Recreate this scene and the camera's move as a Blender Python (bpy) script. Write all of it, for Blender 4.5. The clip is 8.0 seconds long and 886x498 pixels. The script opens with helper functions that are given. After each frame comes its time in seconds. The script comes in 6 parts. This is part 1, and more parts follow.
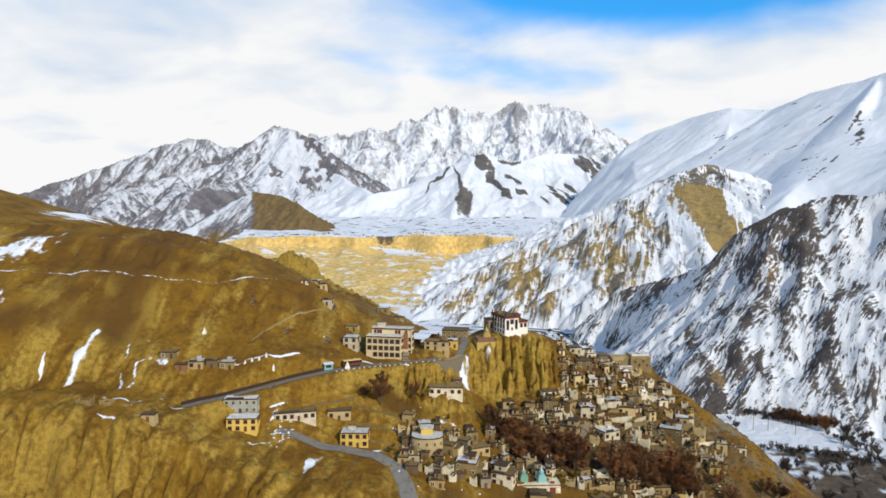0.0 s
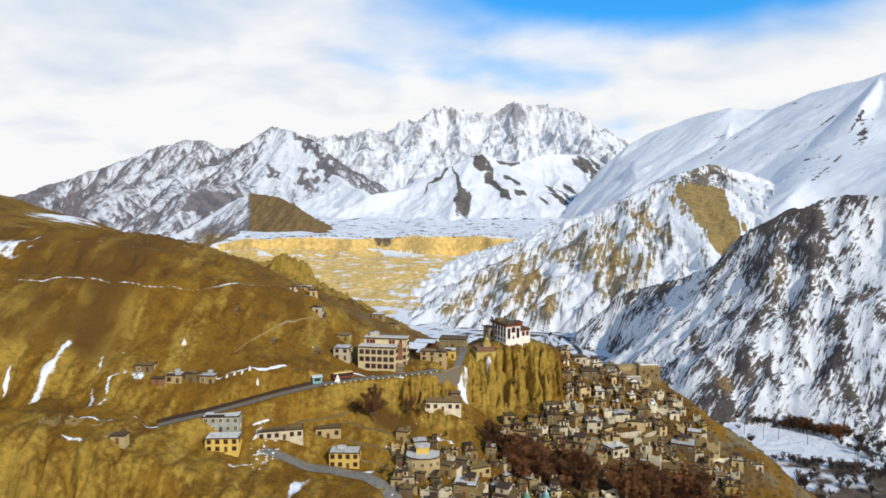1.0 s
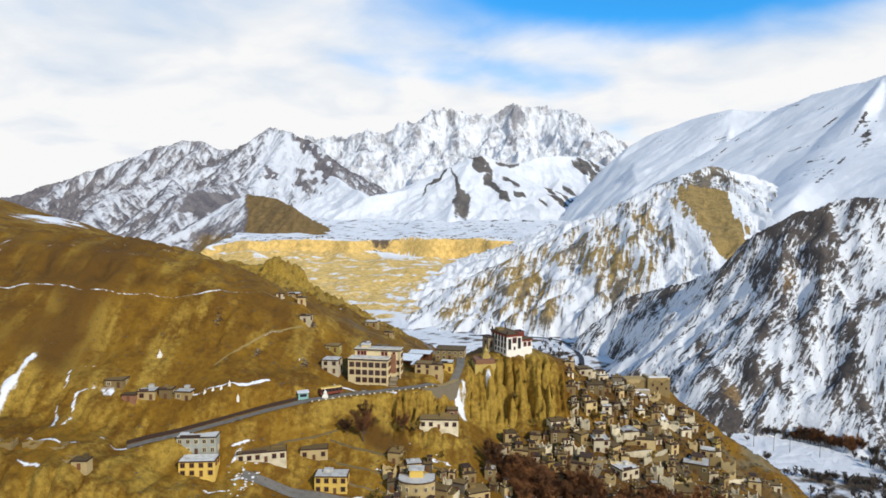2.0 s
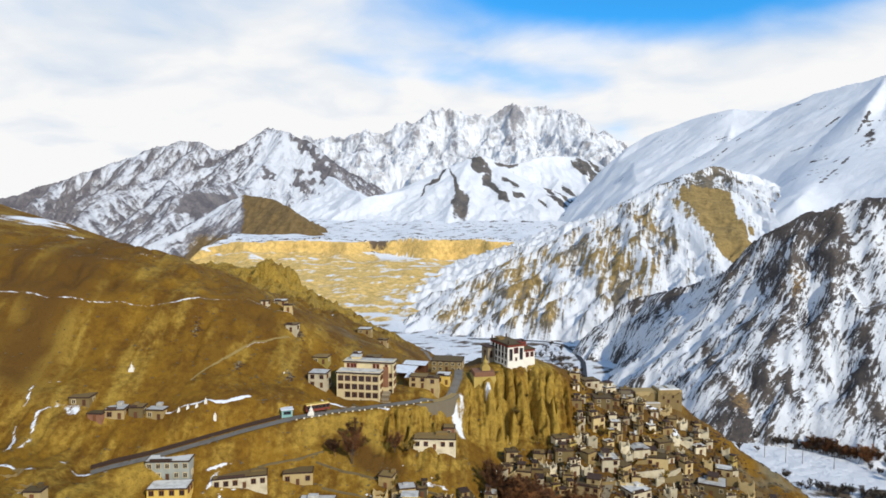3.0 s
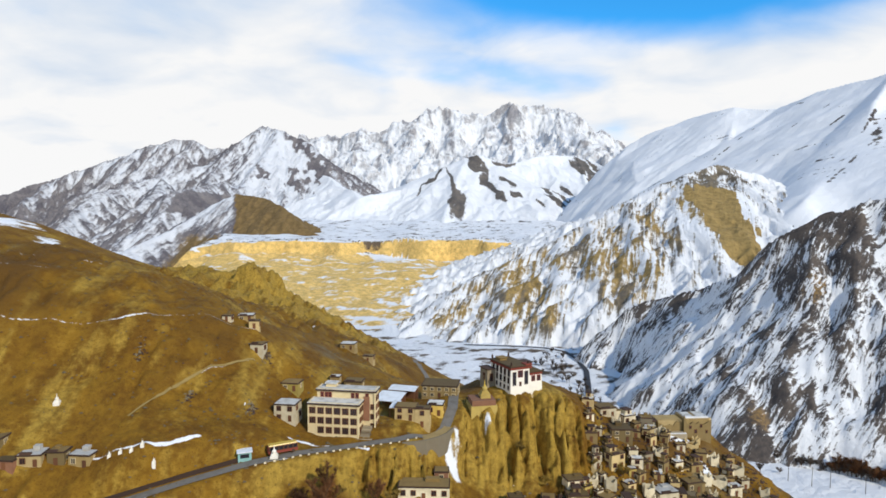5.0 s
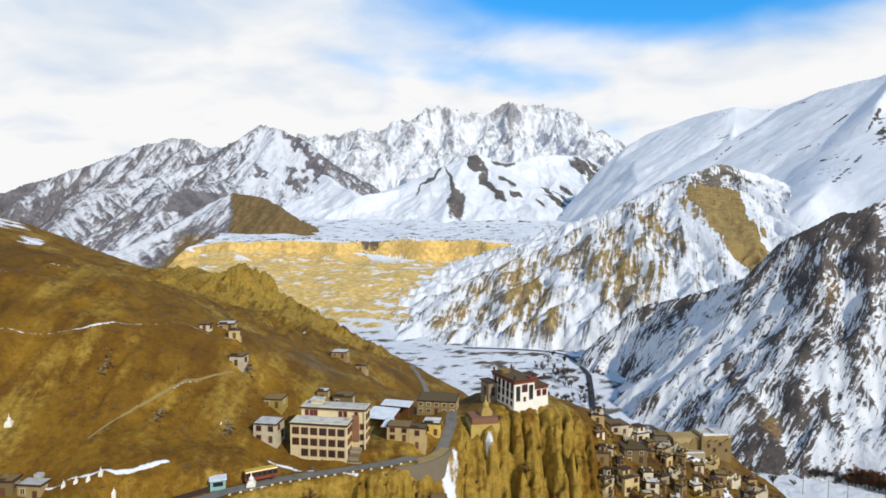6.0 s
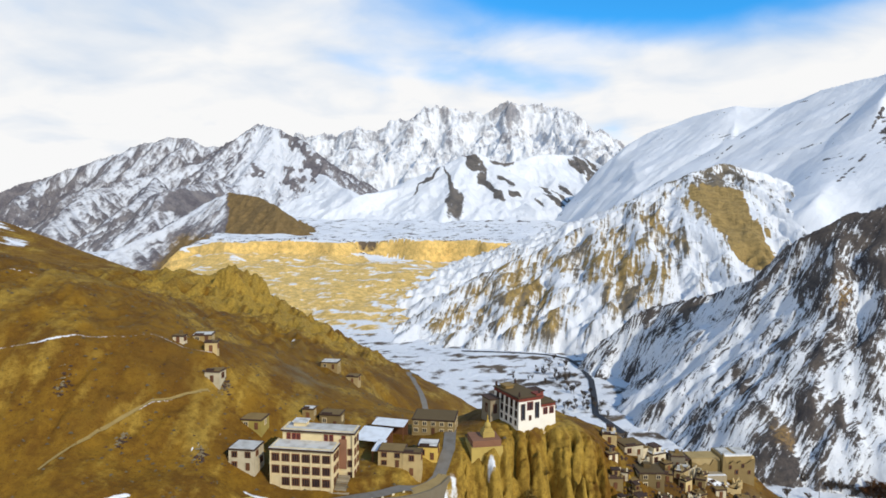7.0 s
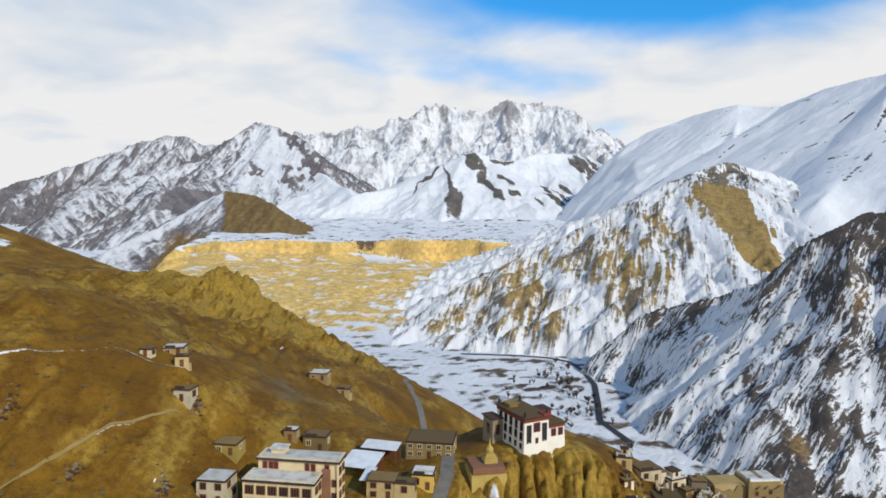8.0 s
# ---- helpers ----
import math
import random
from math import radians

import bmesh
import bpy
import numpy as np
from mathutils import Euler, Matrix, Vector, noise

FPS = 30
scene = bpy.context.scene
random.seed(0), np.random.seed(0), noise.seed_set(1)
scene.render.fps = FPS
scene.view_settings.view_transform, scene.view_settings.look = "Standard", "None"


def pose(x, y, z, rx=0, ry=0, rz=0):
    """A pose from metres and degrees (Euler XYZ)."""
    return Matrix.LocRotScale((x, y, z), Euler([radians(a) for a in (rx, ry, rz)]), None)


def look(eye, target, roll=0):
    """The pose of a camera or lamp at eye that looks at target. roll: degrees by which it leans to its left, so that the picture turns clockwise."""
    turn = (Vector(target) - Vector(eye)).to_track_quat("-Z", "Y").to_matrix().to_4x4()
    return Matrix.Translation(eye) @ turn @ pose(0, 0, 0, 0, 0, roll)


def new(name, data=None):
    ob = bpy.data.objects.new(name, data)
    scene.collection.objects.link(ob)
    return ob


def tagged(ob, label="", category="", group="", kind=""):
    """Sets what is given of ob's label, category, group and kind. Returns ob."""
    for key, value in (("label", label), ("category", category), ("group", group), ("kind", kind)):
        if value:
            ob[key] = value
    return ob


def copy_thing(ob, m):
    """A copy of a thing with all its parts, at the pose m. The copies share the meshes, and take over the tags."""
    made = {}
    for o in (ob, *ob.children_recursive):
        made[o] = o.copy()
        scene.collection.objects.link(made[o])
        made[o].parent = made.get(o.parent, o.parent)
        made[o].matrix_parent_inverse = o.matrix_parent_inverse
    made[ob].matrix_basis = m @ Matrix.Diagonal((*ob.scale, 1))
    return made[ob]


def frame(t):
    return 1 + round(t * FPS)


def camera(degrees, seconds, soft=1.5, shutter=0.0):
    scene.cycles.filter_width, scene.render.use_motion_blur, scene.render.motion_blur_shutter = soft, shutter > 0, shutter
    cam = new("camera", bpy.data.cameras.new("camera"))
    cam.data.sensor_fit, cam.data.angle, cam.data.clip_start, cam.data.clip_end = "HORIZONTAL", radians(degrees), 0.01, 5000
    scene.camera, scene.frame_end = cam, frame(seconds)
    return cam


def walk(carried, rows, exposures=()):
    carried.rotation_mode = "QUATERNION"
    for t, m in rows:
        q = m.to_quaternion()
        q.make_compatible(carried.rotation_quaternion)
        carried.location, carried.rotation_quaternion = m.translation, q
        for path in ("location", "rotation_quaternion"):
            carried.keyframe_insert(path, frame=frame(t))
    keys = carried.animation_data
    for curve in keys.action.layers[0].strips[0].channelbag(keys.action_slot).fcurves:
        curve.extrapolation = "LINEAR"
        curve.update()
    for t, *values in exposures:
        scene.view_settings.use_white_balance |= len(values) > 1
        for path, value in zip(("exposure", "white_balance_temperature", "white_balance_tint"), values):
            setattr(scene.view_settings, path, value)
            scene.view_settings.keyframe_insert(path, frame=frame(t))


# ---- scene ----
cam = camera(70, 8.0, soft=1.65)
PATH = [
    (0, (5.07, -1.889, -0.159), (5.06, 0.105, -0.311), 0.3),
    (0.5, (5.372, 7.118, -0.127), (5.363, 9.113, -0.278), 0.2),
    (1, (5.755, 16.162, -0.104), (5.749, 18.157, -0.253), 0.2),
    (1.5, (6.165, 25.286, -0.06), (6.161, 27.28, -0.206), 0.3),
    (3, (7.653, 53.089, 0.033), (7.654, 55.084, -0.109), 0.3),
    (3.5, (8.085, 62.387, -0.008), (8.089, 64.382, -0.15), 0.3),
    (4, (8.516, 71.722, -0.025), (8.522, 73.717, -0.168), 0.3),
    (4.5, (8.885, 81.098, -0.077), (8.894, 83.093, -0.22), 0.3),
    (6, (9.82, 109.082, -0.445), (9.834, 111.077, -0.589), 0.5),
    (6.5, (9.923, 118.276, -0.463), (9.938, 120.27, -0.608), 0.5),
    (7, (10.238, 127.576, -0.459), (10.257, 129.57, -0.604), 0.5),
    (7.5, (10.546, 136.945, -0.549), (10.566, 138.94, -0.695), 0.5),
    (8, (10.94, 146.489, -0.581), (10.961, 148.484, -0.729), 0.6),
]
walk(cam, [(t, look(eye, target, roll)) for t, eye, target, roll in PATH], exposures=[(0, 0.0), (7.7, 0.0), (7.9, -0.05), (8, -0.15)])

# ---------------------------------------------------------------- light
SUN_FROM = Vector((0.53, -0.61, 0.57)).normalized()
sun = new("sun", bpy.data.lights.new("sun", "SUN"))
sun.data.energy, sun.data.angle, sun.data.color = 3.4, radians(0.6), (1.0, 0.928, 0.795)
sun.matrix_world = look(SUN_FROM * 100, (0, 0, 0))


def build_world():
    w = bpy.data.worlds.new("sky")
    scene.world = w
    w.use_nodes = True
    nt = w.node_tree
    nt.nodes.clear()
    N, L = nt.nodes.new, nt.links.new
    out, bg = N("ShaderNodeOutputWorld"), N("ShaderNodeBackground")
    sky = N("ShaderNodeTexSky")
    sky.sky_type, sky.sun_disc = "NISHITA", False
    sky.sun_elevation = math.asin(SUN_FROM.z)
    sky.sun_rotation = math.atan2(SUN_FROM.x, SUN_FROM.y)
    sky.altitude, sky.dust_density, sky.ozone_density = 3500, 0.4, 3.0
    coord, sep = N("ShaderNodeTexCoord"), N("ShaderNodeSeparateXYZ")
    L(coord.outputs["Generated"], sep.inputs[0])

    def m(op, a, b=None, clamp=False):
        n = N("ShaderNodeMath")
        n.operation, n.use_clamp = op, clamp
        for i, v in enumerate((a, b)):
            if v is None:
                continue
            if isinstance(v, (int, float)):
                n.inputs[i].default_value = v
            else:
                L(v, n.inputs[i])
        return n.outputs[0]

    # cloud deck: the direction projected on a layer overhead
    h = m("ADD", m("MAXIMUM", sep.outputs[2], 0.0), 0.22)
    px, py = m("DIVIDE", sep.outputs[0], h), m("DIVIDE", sep.outputs[1], h)
    comb = N("ShaderNodeCombineXYZ")
    L(px, comb.inputs[0]), L(py, comb.inputs[1])
    mapping = N("ShaderNodeMapping")
    mapping.inputs["Location"].default_value = (CLOUD_AT[0], CLOUD_AT[1], 0)
    mapping.inputs["Rotation"].default_value = (0, 0, radians(20))
    L(comb.outputs[0], mapping.inputs[0])
    big, fine = N("ShaderNodeTexNoise"), N("ShaderNodeTexNoise")
    for n, s, d in ((big, 0.9, 3), (fine, 2.6, 5)):
        n.inputs["Scale"].default_value, n.inputs["Detail"].default_value = s, d
        n.inputs["Distortion"].default_value = 0.3
        L(mapping.outputs[0], n.inputs["Vector"])
    cover = m("ADD", m("MULTIPLY", big.outputs["Fac"], 0.75), m("MULTIPLY", fine.outputs["Fac"], 0.25))
    # thinner towards the zenith, thick near the skyline
    thin = m("MULTIPLY", m("MAXIMUM", m("SUBTRACT", sep.outputs[2], 0.14), 0.0), 0.5)
    cover = m("SUBTRACT", cover, thin)
    # closed towards the skyline and the west
    cover = m("ADD", cover, m("MULTIPLY", m("SUBTRACT", 0.26, sep.outputs[2], True), 0.6))
    cover = m("ADD", cover, m("MULTIPLY", m("SUBTRACT", m("MULTIPLY", sep.outputs[0], -1.6), 0.15, True), 0.2))
    # clear gap in the deck, high over the valley
    gap = N("ShaderNodeMapping")
    gap.inputs["Location"].default_value = tuple(-c / s for c, s in zip(GAP_AT, GAP_SIZE))
    gap.inputs["Scale"].default_value = tuple(1 / s for s in GAP_SIZE)
    L(coord.outputs["Generated"], gap.inputs[0])
    away = N("ShaderNodeVectorMath")
    away.operation = "LENGTH"
    L(gap.outputs[0], away.inputs[0])
    cover = m("SUBTRACT", cover, m("MULTIPLY", m("SUBTRACT", 1.0, away.outputs["Value"], True), 0.52))
    mask = N("ShaderNodeMapRange")
    mask.interpolation_type = "SMOOTHSTEP"
    mask.inputs["From Min"].default_value, mask.inputs["From Max"].default_value = CLOUD_EDGE
    L(cover, mask.inputs["Value"])
    tone = N("ShaderNodeMixRGB")
    tone.inputs[1].default_value, tone.inputs[2].default_value = (*CLOUD_DIM, 1), (*CLOUD_LIT, 1)
    shade = N("ShaderNodeMapRange")
    shade.inputs["From Min"].default_value, shade.inputs["From Max"].default_value = 0.36, 0.58
    L(m("ADD", m("ADD", m("MULTIPLY", fine.outputs["Fac"], 0.6), m("MULTIPLY", big.outputs["Fac"], 0.4)), m("MULTIPLY", m("SUBTRACT", 0.2, sep.outputs[2]), 1.1)), shade.inputs["Value"])
    L(shade.outputs[0], tone.inputs[0])
    blue = N("ShaderNodeMixRGB")
    blue.blend_type = "MULTIPLY"
    blue.inputs[0].default_value = 1.0
    blue.inputs[2].default_value = (*SKY_TINT, 1)
    L(sky.outputs[0], blue.inputs[1])
    mix = N("ShaderNodeMixRGB")
    L(mask.outputs[0], mix.inputs[0]), L(blue.outputs[0], mix.inputs[1]), L(tone.outputs[0], mix.inputs[2])
    L(mix.outputs[0], bg.inputs[0])
    bg.inputs[1].default_value = SKY_STRENGTH
    L(bg.outputs[0], out.inputs[0])


CLOUD_AT = (3.1, 0.4)
GAP_AT, GAP_SIZE = (0.33, 0.90, 0.34), (0.52, 0.7, 0.135)
CLOUD_EDGE = (0.20, 0.54)
CLOUD_DIM, CLOUD_LIT = (7.0, 8.1, 9.6), (10.5, 10.5, 10.5)
SKY_TINT = (0.52, 2.2, 2.75)
SKY_STRENGTH = 0.09
build_world()


# ---------------------------------------------------------------- materials
def nodes_of(name):
    mat = bpy.data.materials.new(name)
    mat.use_nodes = True
    nt = mat.node_tree
    return mat, nt, nt.nodes["Principled BSDF"], nt.nodes.new, nt.links.new


def land_material(name, dark, pale, gold, snow=(0.80, 0.81, 0.82), grain=0.05, edge=0.16, mottle=0.35, relief=0.6, streak=0.0, width=10.0, rust=None, drab=None, fleck=0.35, stretch=7.0, blend=0.15):
    """Bare ground of two tones and a golden clay, under snow. snow and gold come from the mesh; grain: features per metre;
    streak: how strongly thin lines, width metres apart, run down the fall of the slope."""
    mat, nt, bsdf, N, L = nodes_of(name)
    geo = N("ShaderNodeNewGeometry")

    def tex(scale, detail=6, rough=0.6):
        n = N("ShaderNodeTexNoise")
        n.inputs["Scale"].default_value, n.inputs["Detail"].default_value = scale, detail
        n.inputs["Roughness"].default_value = rough
        L(geo.outputs["Position"], n.inputs["Vector"])
        return n.outputs["Fac"]

    def attr(key):
        n = N("ShaderNodeAttribute")
        n.attribute_name = key
        return n.outputs["Fac"]

    def m(op, a, b):
        n = N("ShaderNodeMath")
        n.operation = op
        for i, v in enumerate((a, b)):
            if isinstance(v, (int, float)):
                n.inputs[i].default_value = v
            else:
                L(v, n.inputs[i])
        return n.outputs[0]

    def step(v, lo, hi):
        n = N("ShaderNodeMapRange")
        n.interpolation_type = "SMOOTHSTEP"
        n.inputs["From Min"].default_value, n.inputs["From Max"].default_value = lo, hi
        L(v, n.inputs["Value"])
        return n.outputs[0]

    def mix(f, a, b):
        n = N("ShaderNodeMixRGB")
        for i, v in enumerate((f, a, b)):
            if isinstance(v, tuple):
                n.inputs[i].default_value = (*v, 1)
            else:
                L(v, n.inputs[i])
        return n.outputs[0]

    coarse, fine, spots = tex(grain * 0.3, 4), tex(grain * 2.0, 8, 0.65), tex(grain * 9, 3)
    base = mix(step(m("ADD", m("MULTIPLY", coarse, 0.6), m("MULTIPLY", fine, 0.4)), 0.38, 0.62), dark, pale)
    clay = mix(step(fine, 0.3, 0.7), tuple(c * 0.72 for c in gold), tuple(min(1, c * 1.22) for c in gold))
    g = step(m("ADD", attr("gold"), m("MULTIPLY", m("SUBTRACT", fine, 0.5), 0.9)), 0.5 - blend, 0.5 + blend)
    base = mix(g, base, clay)
    if drab:
        base = mix(step(m("ADD", attr("drab"), m("MULTIPLY", m("SUBTRACT", fine, 0.5), 0.7)), 0.2, 0.8), base, drab)
    if rust:
        base = mix(step(m("ADD", attr("rust"), m("MULTIPLY", m("SUBTRACT", fine, 0.5), 0.6)), 0.2, 0.9), base, rust)
    base = mix(m("MULTIPLY", step(spots, 0.56, 0.68), mottle), base, tuple(c * 0.45 for c in dark))
    s = m("ADD", attr("snow"), m("MULTIPLY", m("SUBTRACT", fine, 0.5), 0.9))
    s = m("ADD", s, m("MULTIPLY", m("SUBTRACT", spots, 0.5), fleck))
    lines = 0.5
    if streak:
        v = N("ShaderNodeCombineXYZ")
        L(m("DIVIDE", attr("along"), width), v.inputs[0])
        L(m("DIVIDE", attr("down"), width * stretch), v.inputs[1])
        n = N("ShaderNodeTexNoise")
        n.inputs["Scale"].default_value, n.inputs["Detail"].default_value, n.inputs["Roughness"].default_value = 1.0, 5, 0.62
        n.inputs["Distortion"].default_value = 0.08
        L(v.outputs[0], n.inputs["Vector"])
        lines = n.outputs["Fac"]
        s = m("ADD", s, m("MULTIPLY", m("SUBTRACT", lines, 0.5), streak))
    s = step(s, 0.5 - edge, 0.5 + edge)
    white = mix(step(coarse, 0.3, 0.7), tuple(c * 0.93 for c in snow), snow)
    L(mix(s, base, white), bsdf.inputs["Base Color"])
    bsdf.inputs["Roughness"].default_value = 0.85
    bsdf.inputs["Specular IOR Level"].default_value = 0.2
    bump = N("ShaderNodeBump")
    bump.inputs["Strength"].default_value, bump.inputs["Distance"].default_value = relief, 0.35 / grain
    L(m("ADD", fine, m("MULTIPLY", lines, 0.8)) if streak else fine, bump.inputs["Height"])
    L(bump.outputs[0], bsdf.inputs["Normal"])
    return mat


ROCK_DARK, ROCK_PALE, OCHRE = (0.075, 0.062, 0.055), (0.16, 0.135, 0.11), (0.44, 0.27, 0.055)
# far rock much paler, its dark tone cooled: distance haze put into the colour
M_FAR = land_material("hazy_far_rock_and_snow", (0.22, 0.22, 0.24), (0.38, 0.355, 0.34), OCHRE, grain=0.014, edge=0.3, streak=0.9, width=34, stretch=4)
# snow greyer and bluer than elsewhere: the dim light on these slopes is in its colour
M_LEFT = land_material("grey_rock_and_dimmed_snow", (0.11, 0.10, 0.11), (0.21, 0.19, 0.185), (0.19, 0.125, 0.05), snow=(0.66, 0.675, 0.70), grain=0.04, edge=0.38, streak=1.7, width=11, fleck=0.6)
M_MID = land_material("scree_and_snow", (0.10, 0.09, 0.082), (0.17, 0.145, 0.12), (0.24, 0.16, 0.05), grain=0.03, edge=0.22, streak=0.9, width=18, fleck=0.6)
M_EAST = land_material("snow_slope", ROCK_DARK, ROCK_PALE, (0.26, 0.165, 0.05), grain=0.03, streak=0.7, width=10, relief=0.25)
M_FLUTE = land_material("clay_flutes_and_snow", (0.13, 0.11, 0.085), (0.23, 0.185, 0.12), (0.33, 0.225, 0.08), grain=0.05, edge=0.2, streak=2.2, width=4.5, fleck=0.5, stretch=11)
M_RIGHT = land_material("dark_rock_and_snow", (0.06, 0.052, 0.05), (0.13, 0.105, 0.085), (0.24, 0.15, 0.06), grain=0.18, edge=0.14, streak=2.7, width=2.0, fleck=1.0, stretch=4.0)
M_VALLEY = land_material("valley_snow_and_clay", (0.075, 0.057, 0.042), (0.15, 0.11, 0.072), (0.72, 0.485, 0.16), grain=0.05)
M_HILL = land_material("ochre_earth", (0.124, 0.056, 0.0045), (0.226, 0.117, 0.0095), (0.330, 0.208, 0.033), grain=0.26, mottle=0.55, blend=0.42, rust=(0.110, 0.053, 0.008), drab=(0.185, 0.145, 0.075))


# ---------------------------------------------------------------- land
def lattice(ix, iy, seed):
    h = (ix * 374761393 + iy * 668265263 + seed * 974634541) & 0xFFFFFFFF
    h = ((h ^ (h >> 13)) * 1274126177) & 0xFFFFFFFF
    return ((h ^ (h >> 16)) & 0xFFFF) * (2 * math.pi / 65536.0)


def grad_noise(x, y, seed):
    """Gradient noise, about -1 to 1."""
    x, y = np.broadcast_arrays(np.asarray(x, float), np.asarray(y, float))
    ix, iy = np.floor(x).astype(np.int64), np.floor(y).astype(np.int64)
    fx, fy = x - ix, y - iy
    u, v = fx * fx * fx * (fx * (fx * 6 - 15) + 10), fy * fy * fy * (fy * (fy * 6 - 15) + 10)

    def corner(a, b):
        w = lattice(ix + a, iy + b, seed)
        return np.cos(w) * (fx - a) + np.sin(w) * (fy - b)
    n0 = corner(0, 0) * (1 - u) + corner(1, 0) * u
    n1 = corner(0, 1) * (1 - u) + corner(1, 1) * u
    return (n0 * (1 - v) + n1 * v) * 1.6


def fbm(x, y, seed, octaves=5, gain=0.5):
    total, amp = 0.0, 1.0
    for k in range(octaves):
        total = total + amp * grad_noise(x * 2.03 ** k, y * 2.03 ** k, seed + k)
        amp *= gain
    return total


def ridged(x, y, seed, octaves=4, gain=0.5):
    """0 in the gullies, towards 1 on sharp crests."""
    total, amp, norm = 0.0, 1.0, 0.0
    for k in range(octaves):
        total = total + amp * (1 - np.abs(grad_noise(x * 2.03 ** k, y * 2.03 ** k, seed + k)))
        norm += amp
        amp *= gain
    return total / norm


def smooth(v, lo, hi):
    t = np.clip((v - lo) / (hi - lo), 0, 1)
    return t * t * (3 - 2 * t)


def grid_object(name, xs, ys, height, material, keep=None, **fields):
    """A land sheet over the grid xs x ys, with float fields for its material; faces where keep is false are left out."""
    nx, ny = len(xs), len(ys)
    co = np.empty((ny, nx, 3), np.float32)
    co[..., 0], co[..., 1], co[..., 2] = xs[None, :], ys[:, None], height
    idx = np.arange(nx * ny).reshape(ny, nx)
    quads = np.stack([idx[:-1, :-1], idx[:-1, 1:], idx[1:, 1:], idx[1:, :-1]], -1).reshape(-1, 4)
    if keep is not None:
        k = keep[:-1, :-1] | keep[1:, :-1] | keep[:-1, 1:] | keep[1:, 1:]
        quads = quads[k.reshape(-1)]
    used = np.zeros(nx * ny, bool)
    used[quads.reshape(-1)] = True
    remap = np.cumsum(used) - 1
    quads = remap[quads].astype(np.int32)
    me = bpy.data.meshes.new(name)
    me.vertices.add(int(used.sum()))
    me.vertices.foreach_set("co", co.reshape(-1, 3)[used].reshape(-1))
    me.loops.add(quads.size)
    me.loops.foreach_set("vertex_index", quads.reshape(-1))
    me.polygons.add(len(quads))
    me.polygons.foreach_set("loop_start", np.arange(0, quads.size, 4, dtype=np.int32))
    me.polygons.foreach_set("use_smooth", np.ones(len(quads), bool))
    for key, values in fields.items():
        a = me.attributes.new(key, "FLOAT", "POINT")
        a.data.foreach_set("value", np.ascontiguousarray(values, np.float32).reshape(-1)[used])
    me.update(calc_edges=True)
    me.materials.append(material)
    return new(name, me)


def tents(X, Y, spines, fall):
    """For spines of (points, slope, foot): the land that falls away from each crest at its slope, easing out towards its foot.
    Gives the height, the distance from the nearest crest, and the ways across and down the fall of the land."""
    H, D = np.full(X.shape, -1e4), np.full(X.shape, 1e4)
    for points, slope, foot in spines:
        for (x0, y0, z0), (x1, y1, z1) in zip(points, points[1:]):
            dx, dy = x1 - x0, y1 - y0
            t = np.clip(((X - x0) * dx + (Y - y0) * dy) / (dx * dx + dy * dy), 0, 1)
            d = np.hypot(X - x0 - t * dx, Y - y0 - t * dy)
            H = np.maximum(H, z0 + t * (z1 - z0) - slope * d / (1 + d / foot))
            D = np.minimum(D, d)
    return H, D, fall[1] * X - fall[0] * Y, fall[0] * X + fall[1] * Y + 5000


def blurred(Z, r):
    """The mean over a square of 2 r + 1 places."""
    for axis in (0, 1):
        pad = [(r + 1, r) if k == axis else (0, 0) for k in (0, 1)]
        c = np.cumsum(np.pad(Z, pad, mode="edge"), axis=axis)
        n = Z.shape[axis]
        Z = (np.take(c, np.arange(2 * r + 1, 2 * r + 1 + n), axis) - np.take(c, np.arange(n), axis)) / (2 * r + 1)
    return Z


def carve(H, xs, ys, spacing, depth, seed, octaves=4, gain=0.55, first=0.2):
    """Branching gullies: ribs laid down the fall of the land, each finer set following the slopes that the coarser one left.
    Gives the new height and how far each place stands on a rib (1) or in a gully (-1)."""
    X, Y = np.meshgrid(xs, ys)
    cell = min(xs[1] - xs[0], ys[1] - ys[0])
    rib, norm = 0.0, 0.0
    for k in range(octaves):
        size, amp = spacing / 1.9 ** k, gain ** k
        gy, gx = np.gradient(blurred(H, max(1, int(round(first * size / cell)))), ys, xs)
        g = np.hypot(gx, gy) + 1e-6
        ux, uy = -gy / g, gx / g
        px, py = X / size, Y / size
        ix, iy = np.floor(px).astype(np.int64), np.floor(py).astype(np.int64)
        fx, fy = px - ix, py - iy
        total, weight = 0.0, 1e-6
        for i in (-1, 0, 1):
            for j in (-1, 0, 1):
                q = lattice(ix + i, iy + j, seed + 31 * k)
                dx, dy = fx - i - 0.5 - 0.38 * np.cos(q), fy - j - 0.5 - 0.38 * np.sin(q)
                w = np.exp(-2.4 * (dx * dx + dy * dy))
                total, weight = total + w * np.cos(5.6 * (dx * ux + dy * uy)), weight + w
        e = np.clip(1.35 * total / weight, -1, 1)
        fade = smooth(g, 0.06, 0.35)
        H = H - depth * amp * fade * ((1 - e) / 2) ** 0.75
        rib, norm = rib + amp ** 0.7 * e * fade, norm + amp ** 0.7
    return H, rib / norm


def slope_of(Z, xs, ys):
    gy, gx = np.gradient(Z, ys, xs)
    return np.hypot(gx, gy), gx, gy


def blob(X, Y, x, y, rx, ry, turn=0.0):
    """1 in the middle of an ellipse of ground, 0 at its rim and beyond."""
    c, s = math.cos(radians(turn)), math.sin(radians(turn))
    u, v = (X - x) * c + (Y - y) * s, -(X - x) * s + (Y - y) * c
    return np.clip(1 - np.sqrt((u / rx) ** 2 + (v / ry) ** 2), 0, 1)


